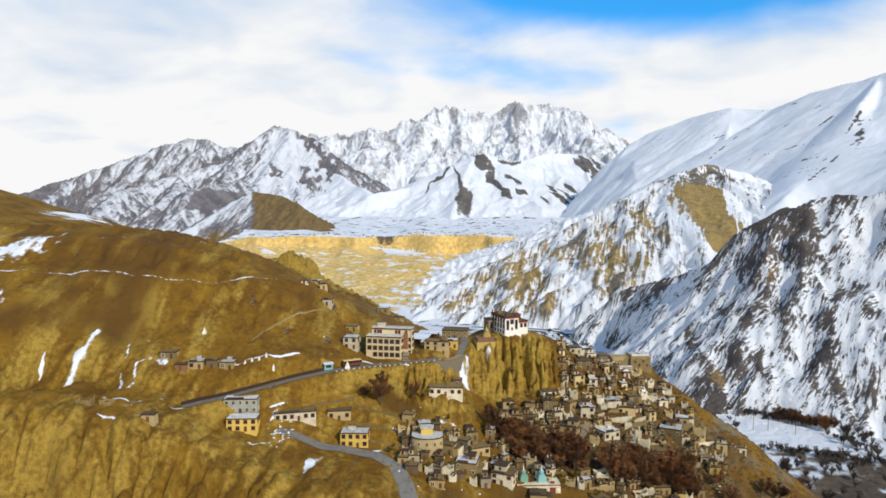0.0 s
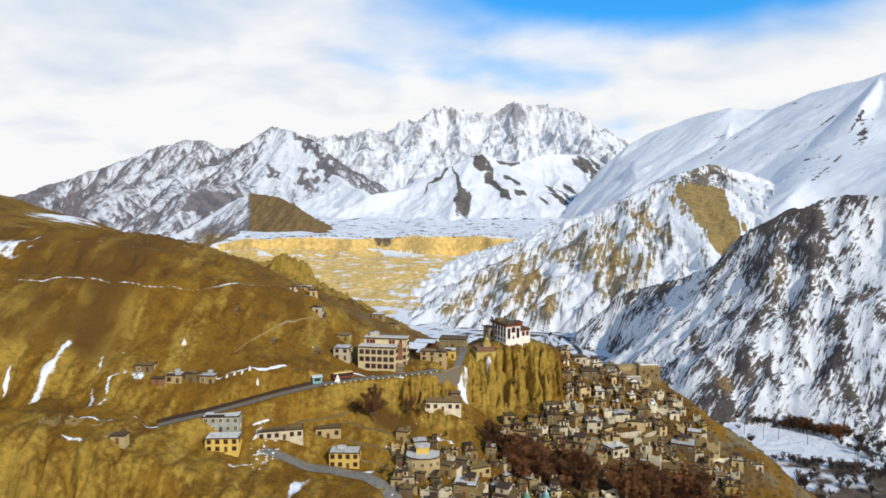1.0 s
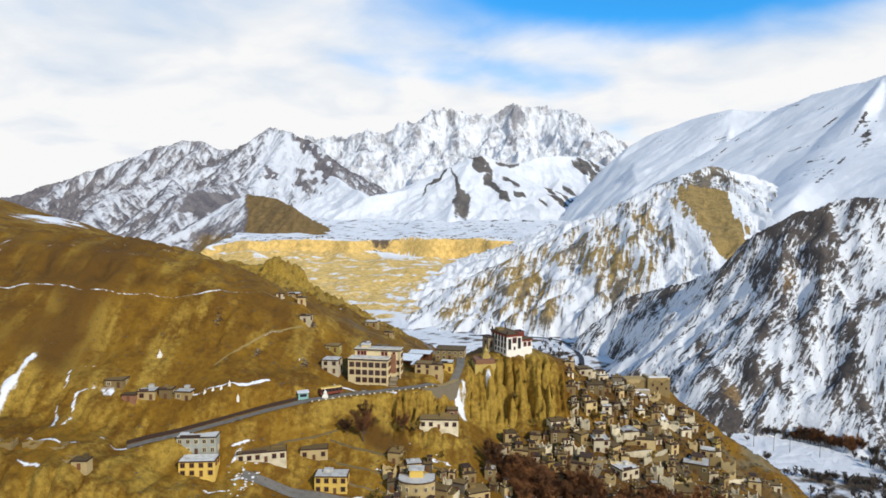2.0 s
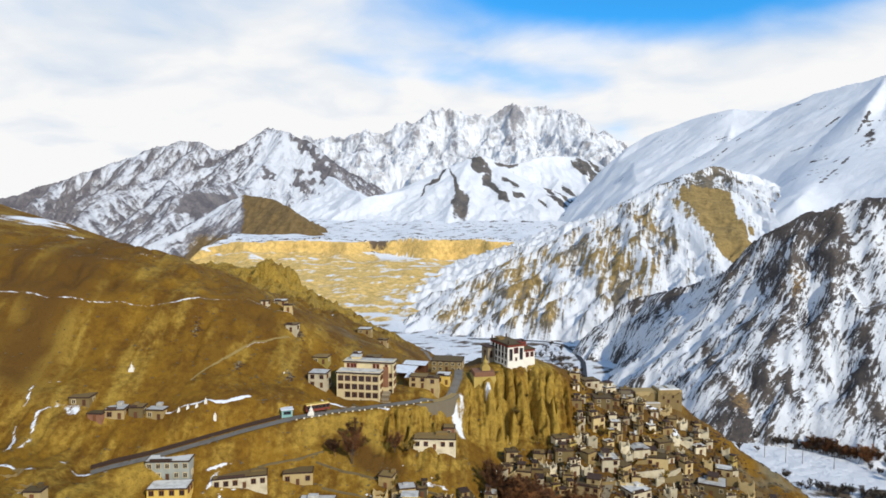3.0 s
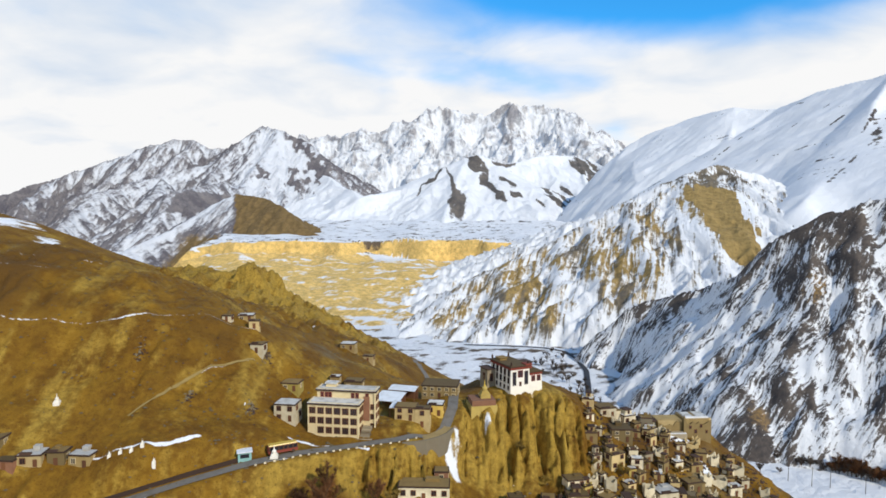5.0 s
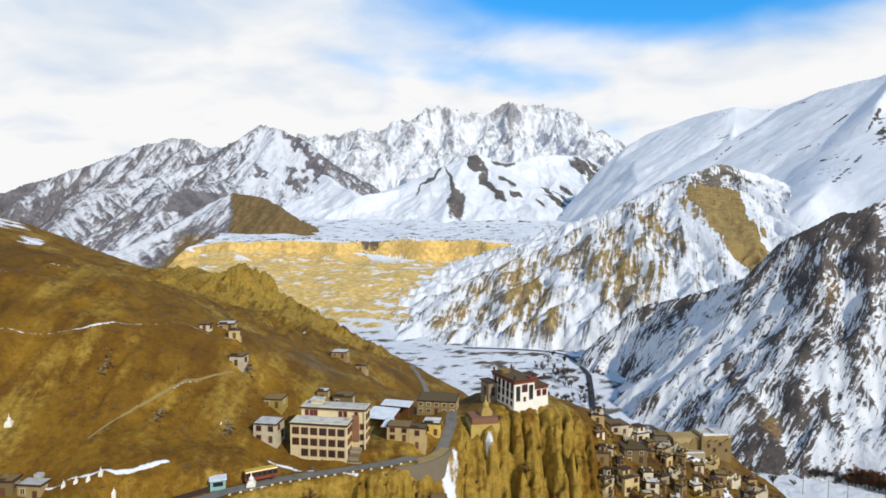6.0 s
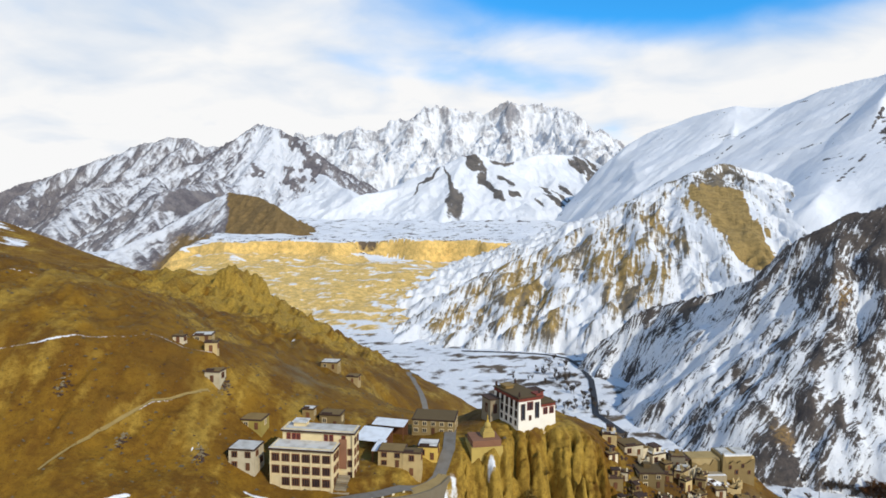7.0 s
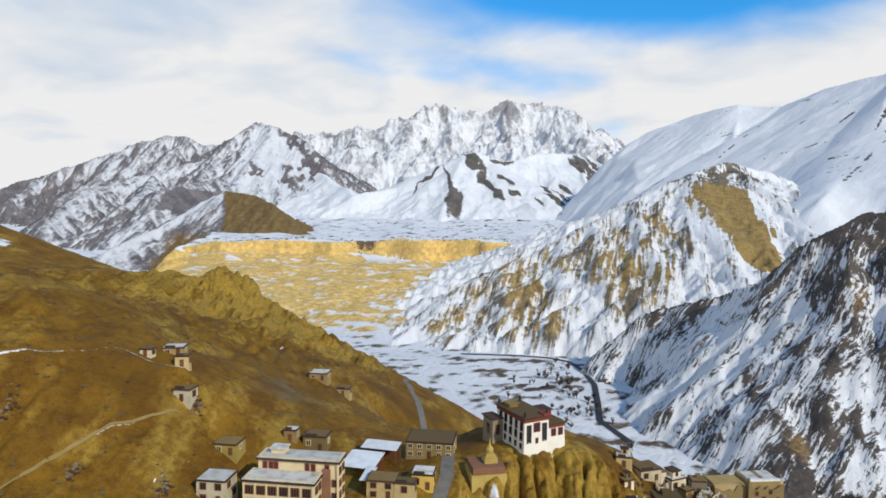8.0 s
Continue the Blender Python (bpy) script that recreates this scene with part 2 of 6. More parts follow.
def way_nearest(X, Y, line):
    """How far each place lies from a line on the plan, and the line's nearest point."""
    best, bx, by = np.full(np.shape(X), 1e6), np.zeros(np.shape(X)), np.zeros(np.shape(X))
    for (x0, y0), (x1, y1) in zip(line, line[1:]):
        dx, dy = x1 - x0, y1 - y0
        t = np.clip(((X - x0) * dx + (Y - y0) * dy) / (dx * dx + dy * dy), 0, 1)
        px, py = x0 + t * dx, y0 + t * dy
        d = np.hypot(X - px, Y - py)
        hit = d < best
        best, bx, by = np.where(hit, d, best), np.where(hit, px, bx), np.where(hit, py, by)
    return best, bx, by


def way_distance(X, Y, line):
    return way_nearest(X, Y, line)[0]


def floor_z(X, Y):
    """The valley floor, the clay bench behind it and the rise to the ranges."""
    left = smooth(X + 0.12 * (Y - 1450) + 45 * fbm(X / 120, Y / 120, 14, 3), -620, -450)
    z = -170 + 50 * smooth(Y, 900, 1420) * left - 4 * smooth(Y, 800, 900) * (1 - smooth(Y, 980, 1150))
    z = z + 6 * fbm(X / 130, Y / 130, 11, 4) * smooth(Y, 900, 1050)
    z = z - 7 * (1 - ridged(X / 60 + 0.3 * Y / 60, Y / 160, 15, 4)) * smooth(Y, 900, 1000) * (1 - smooth(Y, 1440, 1470))
    edge = 1445 + 26 * fbm(X / 90, Y / 300, 12, 4) + 60 * blob(X, Y, -110, 1430, 90, 160)
    cliff = smooth(Y, edge - 14, edge + 4)
    z = z + (20 + 22 * smooth(X, -160, -60)) * cliff * left + 16 * smooth(Y, edge - 90, edge) * left * (1 - smooth(X, -160, -60)) - 7 * (1 - ridged(X / 14, Y / 90, 13, 3)) * smooth(Y, edge - 34, edge - 12) * (1 - smooth(Y, edge - 6, edge + 8)) * left
    z = z + 20 * smooth(Y, 2000, 2600) * left + 110 * smooth(Y, 2700, 4600)
    return z


def mountain(name, spines, xs, ys, material, label, sunk=12, rib=(60, 220, 160), rough=(14, 120), seed=1, crag=0.0, fall=(0.0, -1.0), warp=0.18, cut=None, snow=None, gold=None, octaves=4, keen=0.25, calm=None, ease=None, **tags):
    """A range: crests with gullied flanks. rib: depth, spacing and reach of the gullies; rough: height and size of the lumps."""
    X, Y = np.meshgrid(xs, ys)
    wx, wy = warp * rough[1] * fbm(X / rough[1] / 2, Y / rough[1] / 2, seed + 70, 4), warp * rough[1] * fbm(X / rough[1] / 2, Y / rough[1] / 2, seed + 80, 4)
    H, D, S, V = tents(X + wx, Y + wy, spines, fall)
    depth, spacing, reach = rib
    H = H + rough[0] * fbm(X / rough[1], Y / rough[1], seed + 20, 4, 0.5)
    if cut:
        H = H - cut(X, Y)
    if ease:
        H = H + (blurred(blurred(H, 13), 13) - H) * ease(X, Y)
    K, ridge = carve(H, xs, ys, spacing, depth, seed, octaves)
    near = keen + (1 - keen) * smooth(D, 0, reach)
    if calm:
        near = near * (1 - 0.75 * calm(X, Y))
    H = H + (K - H) * near
    if crag:
        H = H + crag * (ridged(X / 55, Y / 55, seed + 30, 4, 0.6) - 0.6) * (1 - smooth(D, 40, 420))
    base = floor_z(X, Y)
    steep, gx, gy = slope_of(H, xs, ys)
    hollow = np.clip((blurred(H, 4) - H) / (0.35 * (xs[1] - xs[0] + ys[1] - ys[0])), -1, 1)
    streak = fbm(S / spacing * 3.1 + 0.3 * fbm(X / 90, Y / 90, seed + 8, 2), V / spacing / 3.5, seed + 9, 4, 0.6)
    facts = dict(X=X, Y=Y, H=H, S=S, D=D, steep=steep, gx=gx, gy=gy, ridge=ridge, hollow=hollow, streak=streak)
    zero = np.zeros_like(H)
    ob = grid_object(name, xs, ys, H, material, keep=H > base - sunk, snow=snow(facts) if snow else zero + 1, gold=gold(facts) if gold else zero, along=S, down=V)
    return tagged(ob, label, "mountain", kind="structure", **tags)


def bare(f, *patches):
    """How bare the face is: patches (x, height, half width, half height, lean) of a face seen from the valley, 0 to 1, with ragged rims."""
    w = 0.5 * f["streak"]
    n = fbm(f["X"] / 60, f["H"] / 60, 301, 3)
    total = 0.0
    for x, z, rx, rz, turn in patches:
        total = np.maximum(total, blob(f["X"] + 0.5 * rx * (w + n), f["H"] + 0.3 * rz * (n - w), x, z, rx, rz, turn))
    return total ** 0.7


def steps(lo, hi, by):
    return np.arange(lo, hi + by * 0.5, by, dtype=float)


# the valley floor, the bench and the ground out to the horizon
def build_ground():
    xs = np.concatenate([steps(-6000, -1300, 120), steps(-1260, 900, 7), steps(930, 6000, 120)])
    ys = np.concatenate([steps(-3000, -460, 160), steps(-420, 310, 12), steps(320, 1300, 8), steps(1304, 1520, 3), steps(1530, 2600, 18), steps(2650, 7000, 120)])
    X, Y = np.meshgrid(xs, ys)
    Z = floor_z(X, Y)
    steep, gx, gy = slope_of(Z, xs, ys)
    n = fbm(X / 46 + Y / 60, Y / 26, 31, 6, 0.72)
    bench = smooth(Y, 900, 1100) * (1 - smooth(Y, 1440, 1460))
    warm = bench * (1 - smooth(X, -60, 120))
    snow = 0.75 + 0.42 * n - 0.52 * warm * smooth(Y, 930, 1010) - 1.3 * smooth(steep, 0.55, 1.2)
    # field walls and bushes on the flat floor
    snow = snow - (1 - smooth(Y, 800, 950)) * (0.02 + 0.34 * smooth(fbm(X / 14, Y / 10, 33, 5, 0.7), 0.2, 0.8))
    snow = snow + 1.4 * blob(X, Y, -85, 1440, 60, 90) - 0.55 * blob(X, Y, 205, 335, 150, 100) ** 0.5 + 0.45 * fbm(X / 22 + Y / 40, Y / 10 - X / 25, 35, 4, 0.6) * blob(X, Y, 240, 380, 190, 180) ** 0.5 + 0.9 * blob(X, Y, 275, 468, 105, 40) ** 0.4
    gold = 1.0 * smooth(Y, 900, 1000) * (1 - smooth(Y, 1470, 1500))
    ob = grid_object("ground", xs, ys, Z, M_VALLEY, snow=snow, gold=gold)
    tagged(ob, "snowy valley floor below a bench of golden clay cliffs", "ground", kind="structure")


build_ground()

far = [(-944, 4500, 462), (-717, 4550, 484), (-513, 4500, 511), (-356, 4500, 496), (-233, 4550, 604), (-104, 4600, 683), (76, 4600, 668), (276, 4600, 626), (436, 4600, 686),
       (536, 4600, 710), (836, 4600, 711), (997, 4600, 629), (1088, 4600, 531), (1227, 4700, 531), (1331, 4700, 471), (1476, 4700, 415), (2300, 4800, 300)]
far_ribs = [[(-104, 4600, 683), (-180, 4200, 430), (-200, 3900, 250)], [(536, 4600, 710), (450, 4200, 450), (400, 3900, 260)],
            [(836, 4600, 711), (900, 4250, 480), (930, 3900, 260)], [(-513, 4500, 511), (-560, 4100, 300)], [(200, 4600, 640), (120, 4250, 420)]]
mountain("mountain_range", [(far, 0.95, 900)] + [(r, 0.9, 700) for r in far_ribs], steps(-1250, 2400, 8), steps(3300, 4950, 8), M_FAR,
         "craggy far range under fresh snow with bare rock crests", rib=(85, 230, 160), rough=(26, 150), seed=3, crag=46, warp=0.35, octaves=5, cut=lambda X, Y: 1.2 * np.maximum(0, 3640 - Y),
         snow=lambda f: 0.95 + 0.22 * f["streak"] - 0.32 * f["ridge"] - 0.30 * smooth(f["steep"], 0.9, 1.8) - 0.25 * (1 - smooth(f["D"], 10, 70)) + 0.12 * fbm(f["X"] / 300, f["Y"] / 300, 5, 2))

left_back = [(-3251, 3600, -202), (-2522, 3700, 33), (-2256, 3800, 131), (-2041, 3900, 231), (-1848, 4000, 328), (-1658, 4050, 390), (-1517, 4050, 397), (-1413, 4100, 346), (-1200, 4200, 330)]
left_back_ribs = [[(-1517, 4050, 397), (-1560, 3750, 200), (-1600, 3400, 30)], [(-1848, 4000, 328), (-1880, 3700, 150), (-1900, 3400, 0)], [(-2256, 3800, 131), (-2230, 3500, 10)], [(-1700, 4040, 380), (-1740, 3700, 170)]]
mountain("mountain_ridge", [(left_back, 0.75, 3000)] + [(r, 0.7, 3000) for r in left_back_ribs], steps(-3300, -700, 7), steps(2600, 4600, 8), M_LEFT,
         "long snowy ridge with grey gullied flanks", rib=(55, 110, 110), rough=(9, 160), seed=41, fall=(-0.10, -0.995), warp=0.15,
         # west-facing flanks and the west end bared to dark rock, shade painted in with it
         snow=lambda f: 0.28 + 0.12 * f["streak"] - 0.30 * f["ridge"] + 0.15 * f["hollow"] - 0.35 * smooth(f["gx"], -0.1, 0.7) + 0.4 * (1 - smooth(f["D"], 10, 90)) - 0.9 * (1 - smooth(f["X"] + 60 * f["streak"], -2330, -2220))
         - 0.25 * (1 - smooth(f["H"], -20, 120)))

left_front = [(-479, 3150, 69), (-516, 3300, 167), (-615, 3400, 251), (-730, 3500, 346), (-863, 3550, 399), (-969, 3600, 426), (-1033, 3500, 347), (-1106, 3350, 222), (-1292, 3100, 126), (-1357, 2950, 93), (-1408, 2800, 56),
              (-1413, 2650, 14), (-1393, 2400, -88)]
left_ribs = [[(-858, 3530, 366), (-889, 3150, 149), (-897, 2950, 24)], [(-1292, 3100, 126), (-1217, 2750, 21), (-1232, 2450, -97), (-1263, 2350, -143)],
             [(-963, 3000, 102), (-986, 2650, 57), (-1037, 2550, 37), (-1017, 2400, -44), (-1055, 2300, -107), (-1091, 2250, -159)], [(-1106, 3350, 222), (-1080, 3050, 110), (-990, 2800, 60)]]
PEAK_BARE = [(-690, 110, 30, 95, 50), (-600, 150, 36, 150, 46), (-850, 140, 11, 80, 46), (-672, 275, 34, 230, 50), (-960, 0, 80, 40, -20)]
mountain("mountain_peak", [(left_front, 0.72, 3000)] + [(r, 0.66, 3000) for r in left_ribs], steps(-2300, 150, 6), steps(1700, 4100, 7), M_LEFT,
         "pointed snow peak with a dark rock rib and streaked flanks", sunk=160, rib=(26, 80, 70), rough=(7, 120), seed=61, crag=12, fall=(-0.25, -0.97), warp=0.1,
         # left of the peak, west-facing sides lose snow: rock plus their painted shade
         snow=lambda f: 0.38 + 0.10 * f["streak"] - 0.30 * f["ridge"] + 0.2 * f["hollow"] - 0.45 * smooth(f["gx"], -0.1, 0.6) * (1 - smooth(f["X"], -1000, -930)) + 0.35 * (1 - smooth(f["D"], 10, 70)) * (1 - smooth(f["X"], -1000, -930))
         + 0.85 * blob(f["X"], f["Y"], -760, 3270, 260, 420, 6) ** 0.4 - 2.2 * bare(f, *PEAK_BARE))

shoulder = [(-776, 1650, -124), (-747, 1780, -86), (-708, 1880, -50), (-661, 1980, -1), (-608, 2000, 27), (-500, 1950, 15), (-422, 1850, -10), (-351, 1780, -55)]
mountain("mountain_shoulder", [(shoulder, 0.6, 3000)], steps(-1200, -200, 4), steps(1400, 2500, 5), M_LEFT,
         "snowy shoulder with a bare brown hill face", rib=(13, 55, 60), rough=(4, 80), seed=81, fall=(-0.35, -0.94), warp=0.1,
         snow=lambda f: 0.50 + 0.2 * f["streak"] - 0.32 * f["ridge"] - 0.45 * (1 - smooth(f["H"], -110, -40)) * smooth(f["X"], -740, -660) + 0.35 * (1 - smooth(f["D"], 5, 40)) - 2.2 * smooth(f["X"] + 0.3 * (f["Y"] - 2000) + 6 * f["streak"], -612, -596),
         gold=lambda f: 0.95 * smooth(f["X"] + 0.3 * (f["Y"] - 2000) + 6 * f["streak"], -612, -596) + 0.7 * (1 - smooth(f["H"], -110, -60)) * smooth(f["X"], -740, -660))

mid = [(-475, 2500, -76), (-326, 2700, 25), (-146, 2850, 64), (28, 3000, 159), (114, 3100, 224), (190, 3100, 230), (335, 3200, 194), (562, 3400, 255), (731, 3500, 266), (830, 3400, 215), (879, 3200, 147)]
mid_ribs = [[(-640, 3420, 165), (-480, 3050, 95), (-326, 2700, 25)], [(114, 3100, 224), (60, 2700, 60), (20, 2350, -60)], [(335, 3200, 194), (330, 2800, 40)], [(731, 3500, 266), (700, 3000, 80), (640, 2600, -20)]]
SCREE = [(147, 205, 30, 95, 52), (180, 165, 24, 60, 52), (77, 20, 36, 95, 2), (60, 110, 12, 80, 20), (215, 95, 26, 50, 40), (250, 40, 20, 60, 40), (300, 95, 14, 50, 50), (330, 40, 12, 40, 55), (480, 60, 12, 34, 35),
         (590, 60, 17, 42, 20), (500, 10, 14, 70, 52), (545, 30, 10, 60, 55), (760, 150, 46, 130, 32), (800, 205, 14, 70, 30), (700, 190, 12, 60, 30), (0, 130, 9, 70, -35), (-40, 90, 8, 90, -45), (330, 200, 60, 26, 10), (630, 15, 60, 8, 5), (420, 10, 8, 30, 40)]
mountain("snow_mountain", [(mid, 0.5, 3000)] + [(r, 0.48, 3000) for r in mid_ribs], steps(-800, 1300, 6), steps(2000, 4000, 7), M_MID,
         "broad snow mountain with patches of dark scree", rib=(16, 150, 140), rough=(5, 150), seed=101, octaves=5,
         snow=lambda f: 1.0 + 0.12 * f["streak"] - 0.12 * f["ridge"] - 0.3 * smooth(f["steep"], 0.65, 1.1) - 1.7 * bare(f, *SCREE))

east = [(612, 2600, 74), (750, 2700, 217), (810, 2600, 269), (938, 2500, 325), (1028, 2300, 339), (1125, 2200, 319), (1129, 2000, 340), (1207, 1800, 359), (1311, 1600, 385), (1700, 1300, 430)]
east_ribs = [[(985, 2222, 285), (860, 2000, 165), (700, 1750, 30), (560, 1560, -50)], [(1085, 1925, 285), (960, 1700, 180), (800, 1450, 60)],
             [(1207, 1800, 359), (900, 1430, 180), (620, 1130, 45), (580, 1085, 15)], [(1500, 1450, 420), (1000, 1100, 235), (760, 900, 90), (700, 820, 20)]]
# thin ledges of rock that run across the snow slope
LEDGES = [[(1060, 2080), (1080, 1977)], [(930, 1790), (1110, 1855)], [(773, 1872), (942, 1988)], [(786, 1658), (885, 1586)], [(923, 1652), (1025, 1699)], [(671, 1174), (886, 1377)], [(768, 1294), (822, 1340)], [(690, 1700), (760, 1690)], [(900, 1440), (990, 1530)]]


def ledge_rock(f):
    wob = 7 * fbm(f["X"] / 60, f["Y"] / 60, 135, 3)
    gaps = smooth(fbm(f["X"] / 42, f["Y"] / 42, 136, 3), -0.25, 0.2)
    near = np.minimum.reduce([way_distance(f["X"] + wob, f["Y"] + wob, line) for line in LEDGES])
    return (1 - smooth(near, 1.0, 8.0)) * gaps


mountain("snow_slope", [(east, 0.6, 6000)] + [(r, 0.55, 6000) for r in east_ribs[:2]] + [(r, 0.75, 6000) for r in east_ribs[2:]], steps(-150, 2000, 5), steps(640, 3000, 7), M_EAST,
         "high smooth snow slope with thin rock ledges", rib=(9, 190, 200), rough=(4, 160), seed=121, fall=(-0.75, -0.66), warp=0.05, octaves=5, cut=lambda X, Y: 0.45 * np.maximum(0, 590 + 0.2 * (Y - 1900) + 25 * fbm(X / 150, Y / 150, 133, 3) - X),
         ease=lambda X, Y: smooth(blob(X, Y, 1000, 1150, 480, 420, 35), 0.0, 0.35),
         snow=lambda f: 1.05 + 0.10 * f["streak"] - 0.8 * ledge_rock(f) - 0.2 * smooth(f["ridge"], 0.4, 0.9) - 0.75 * (1 - smooth(np.abs(grad_noise((f["H"] + 0.3 * f["Y"] + 6 * f["streak"]) / 46, f["S"] / 520, 131)), 0.0, 0.05)) * smooth(grad_noise(f["S"] / 150, f["H"] / 40, 132), 0.0, 0.3)
         - 0.9 * blob(f["X"] + 24 * f["streak"] + 16 * fbm(f["X"] / 22, f["Y"] / 22, 134, 4), f["Y"], 910, 1395, 16, 300, -35.5) * smooth(f["streak"], -0.1, 0.3))

flute = [(-40, 905, -166), (36, 1038, -130), (110, 1095, -103), (205, 1146, -80), (266, 1180, -69), (347, 1220, -31), (425, 1240, 22), (459, 1250, 60), (500, 1275, 73), (544, 1300, 76), (625, 1330, 64)]
flute_ribs = [[(459, 1250, 56), (420, 1080, -55), (380, 900, -150)], [(347, 1220, -33), (310, 1050, -100), (290, 900, -155)], [(544, 1300, 72), (560, 1150, -5), (520, 960, -110)],
              [(205, 1146, -80), (190, 1040, -125), (170, 950, -165)], [(266, 1180, -69), (245, 1050, -110), (225, 930, -160)], [(110, 1095, -105), (105, 1010, -140), (95, 930, -168)]]
# bare faces of the ridge: the great brown face, then the flutes
BROWN_FACE = [(458, 8, 36, 40, 25), (462, -14, 34, 42, 30), (448, -42, 32, 46, 30), (432, -74, 26, 46, 30), (482, 12, 22, 20, 0)]
FLUTES_BARE = [(115, -125, 50, 50, -20), (150, -118, 44, 44, -20), (235, -90, 44, 60, -15), (280, -80, 44, 56, -15), (345, -30, 36, 50, -15), (190, -85, 30, 20, 0), (410, 0, 20, 40, 5), (40, -150, 60, 16, 20), (60, -128, 40, 12, 10)]
mountain("fluted_ridge", [(flute, 0.46, 3000)] + [(r, 0.5, 3000) for r in flute_ribs], steps(-200, 900, 2.6), steps(700, 1700, 3.2), M_FLUTE,
         "fluted ridge of golden clay streaked with snow", sunk=45, octaves=3, cut=lambda X, Y: 0.6 * np.maximum(0, 874 - 0.55 * np.maximum(0, X - 130) - Y), calm=lambda X, Y: smooth(blob(X, Y, 450, 1110, 80, 170, -14), 0.0, 0.3), rib=(13, 44, 26), rough=(2.5, 70), seed=141, fall=(-0.35, -0.94), warp=0.08,
         snow=lambda f: 0.84 + 0.25 * f["streak"] - 0.34 * f["ridge"] - 0.6 * bare(f, *FLUTES_BARE) - 2.4 * smooth(bare(f, *BROWN_FACE), 0.2, 0.5) + 0.5 * smooth(f["X"], 600, 660)
         - (0.62 + 0.5 * fbm(f["X"] / 9, f["Y"] / 9, 145, 3)) * blob(f["X"], f["H"], 490, 56, 95, 40) ** 0.4 + 0.3 * smooth(f["Y"] - 0.45 * f["X"], 1065, 1110) * (1 - smooth(f["X"], 380, 440)),
         gold=lambda f: 0.30 + 0.5 * bare(f, *FLUTES_BARE) + 1.6 * bare(f, *BROWN_FACE) + 0.3 * f["streak"] - 0.75 * blob(f["X"], f["H"], 495, 58, 90, 34) ** 0.4)

right = [(172, 772, -156), (199, 770, -123), (240, 760, -101), (273, 720, -76), (295, 680, -50), (307, 640, -26), (338, 625, -4), (362, 615, 5), (385, 600, 4), (427, 575, 21), (620, 520, 70), (900, 460, 120)]
right_ribs = [[(338, 625, -4), (300, 590, -52), (262, 568, -95), (235, 552, -126), (212, 545, -165)], [(385, 600, 4), (360, 555, -68), (340, 525, -125)], [(427, 575, 21), (520, 520, 20), (600, 430, -20)]]
CREST_ROCK = [(205, 745, 60, 34, -20), (245, 745, 45, 30, -20), (300, 650, 40, 50, -30), (345, 612, 40, 34, -30), (400, 590, 60, 30, -20), (345, 430, 40, 30, 0)]
RIB_ROCK = [(325, 605, 40, 34, -35), (290, 575, 44, 34, -40), (255, 555, 42, 36, -35), (232, 530, 34, 34, 0), (240, 512, 20, 14, 0), (316, 474, 20, 34, 10)]
RUST_ROCK = [(305, 582, 16, 22, -40), (232, 519, 12, 14, 0), (372, 560, 14, 10, 0)]
mountain("rocky_mountainside", [(right, 1.06, 2000)] + [(r, 0.95, 2000) for r in right_ribs[:2]] + [(right_ribs[2], 1.25, 2000)], steps(80, 1000, 2.0), steps(300, 900, 2.0), M_RIGHT,
         "steep mountainside of dark rock half covered in snow", rib=(5.5, 30, 20), rough=(4.5, 52), seed=161, crag=5, cut=lambda X, Y: 0.4 * np.maximum(0, 503 - 0.25 * (X - 250) - Y), fall=(-0.86, -0.50), warp=0.22, octaves=4, keen=0.4,
         snow=lambda f: 0.76 - 0.20 * smooth(f["X"], 262, 320) * (1 - smooth(f["H"], -75, -45)) + 0.10 * f["streak"] - 0.30 * f["ridge"] + 0.10 * f["hollow"] + 0.26 * fbm(f["X"] / 60, f["Y"] / 60, 177, 3) + 0.34 * fbm(f["X"] / 17, f["Y"] / 17, 178, 3)
         - 0.24 * np.minimum(1, sum(blob(f["X"], f["Y"], *p) ** 0.5 for p in CREST_ROCK)) - 0.30 * np.minimum(1, sum(blob(f["X"], f["Y"], *p) ** 0.5 for p in RIB_ROCK)) - 0.12 * (1 - smooth(f["D"], 0, 14)) * smooth(f["H"], -120, -60),
         gold=lambda f: 0.62 * sum(blob(f["X"], f["Y"], *p) ** 0.5 for p in RUST_ROCK))

# ---------------------------------------------------------------- the near hill and the village spur, from its break lines
HILL_LINES = [
    [(-560, 420, -5), (-400, 380, -12), (-290, 348, -13), (-226, 330, -13), (-162, 320, -13), (-124, 325, -20), (-102, 330, -25), (-86, 335, -33), (-66, 338, -43), (-52, 345, -51)],
    [(-560, 690, 28), (-480, 690, 4), (-430, 688, -14), (-374, 687, -19), (-330, 646, -34), (-290, 640, -49), (-251, 637, -58), (-188, 597, -57), (-170, 610, -60)],
    [(-600, 880, -5), (-510, 850, -22), (-434, 795, -28)],
    [(-380, 500, -30), (-300, 480, -32)],
    [(-190, 680, -70), (-158, 667, -66), (-120, 650, -84), (-90, 637, -98), (-62, 627, -109), (-45, 640, -125), (-25, 647, -138)],
    [(-300, 310, -14), (-196, 305, -19), (-152, 300, -19), (-125, 308, -23)],
    [(-300, 275, -33), (-200, 278, -34), (-128, 283, -35), (-90, 291, -36), (-66, 314, -44), (-55, 311, -46)],
    [(-250, 410, -28), (-190, 400, -32), (-140, 400, -36), (-105, 400, -45), (-75, 400, -56)],
    [(-250, 540, -50), (-199, 537, -57), (-140, 530, -64), (-100, 520, -74)],
]
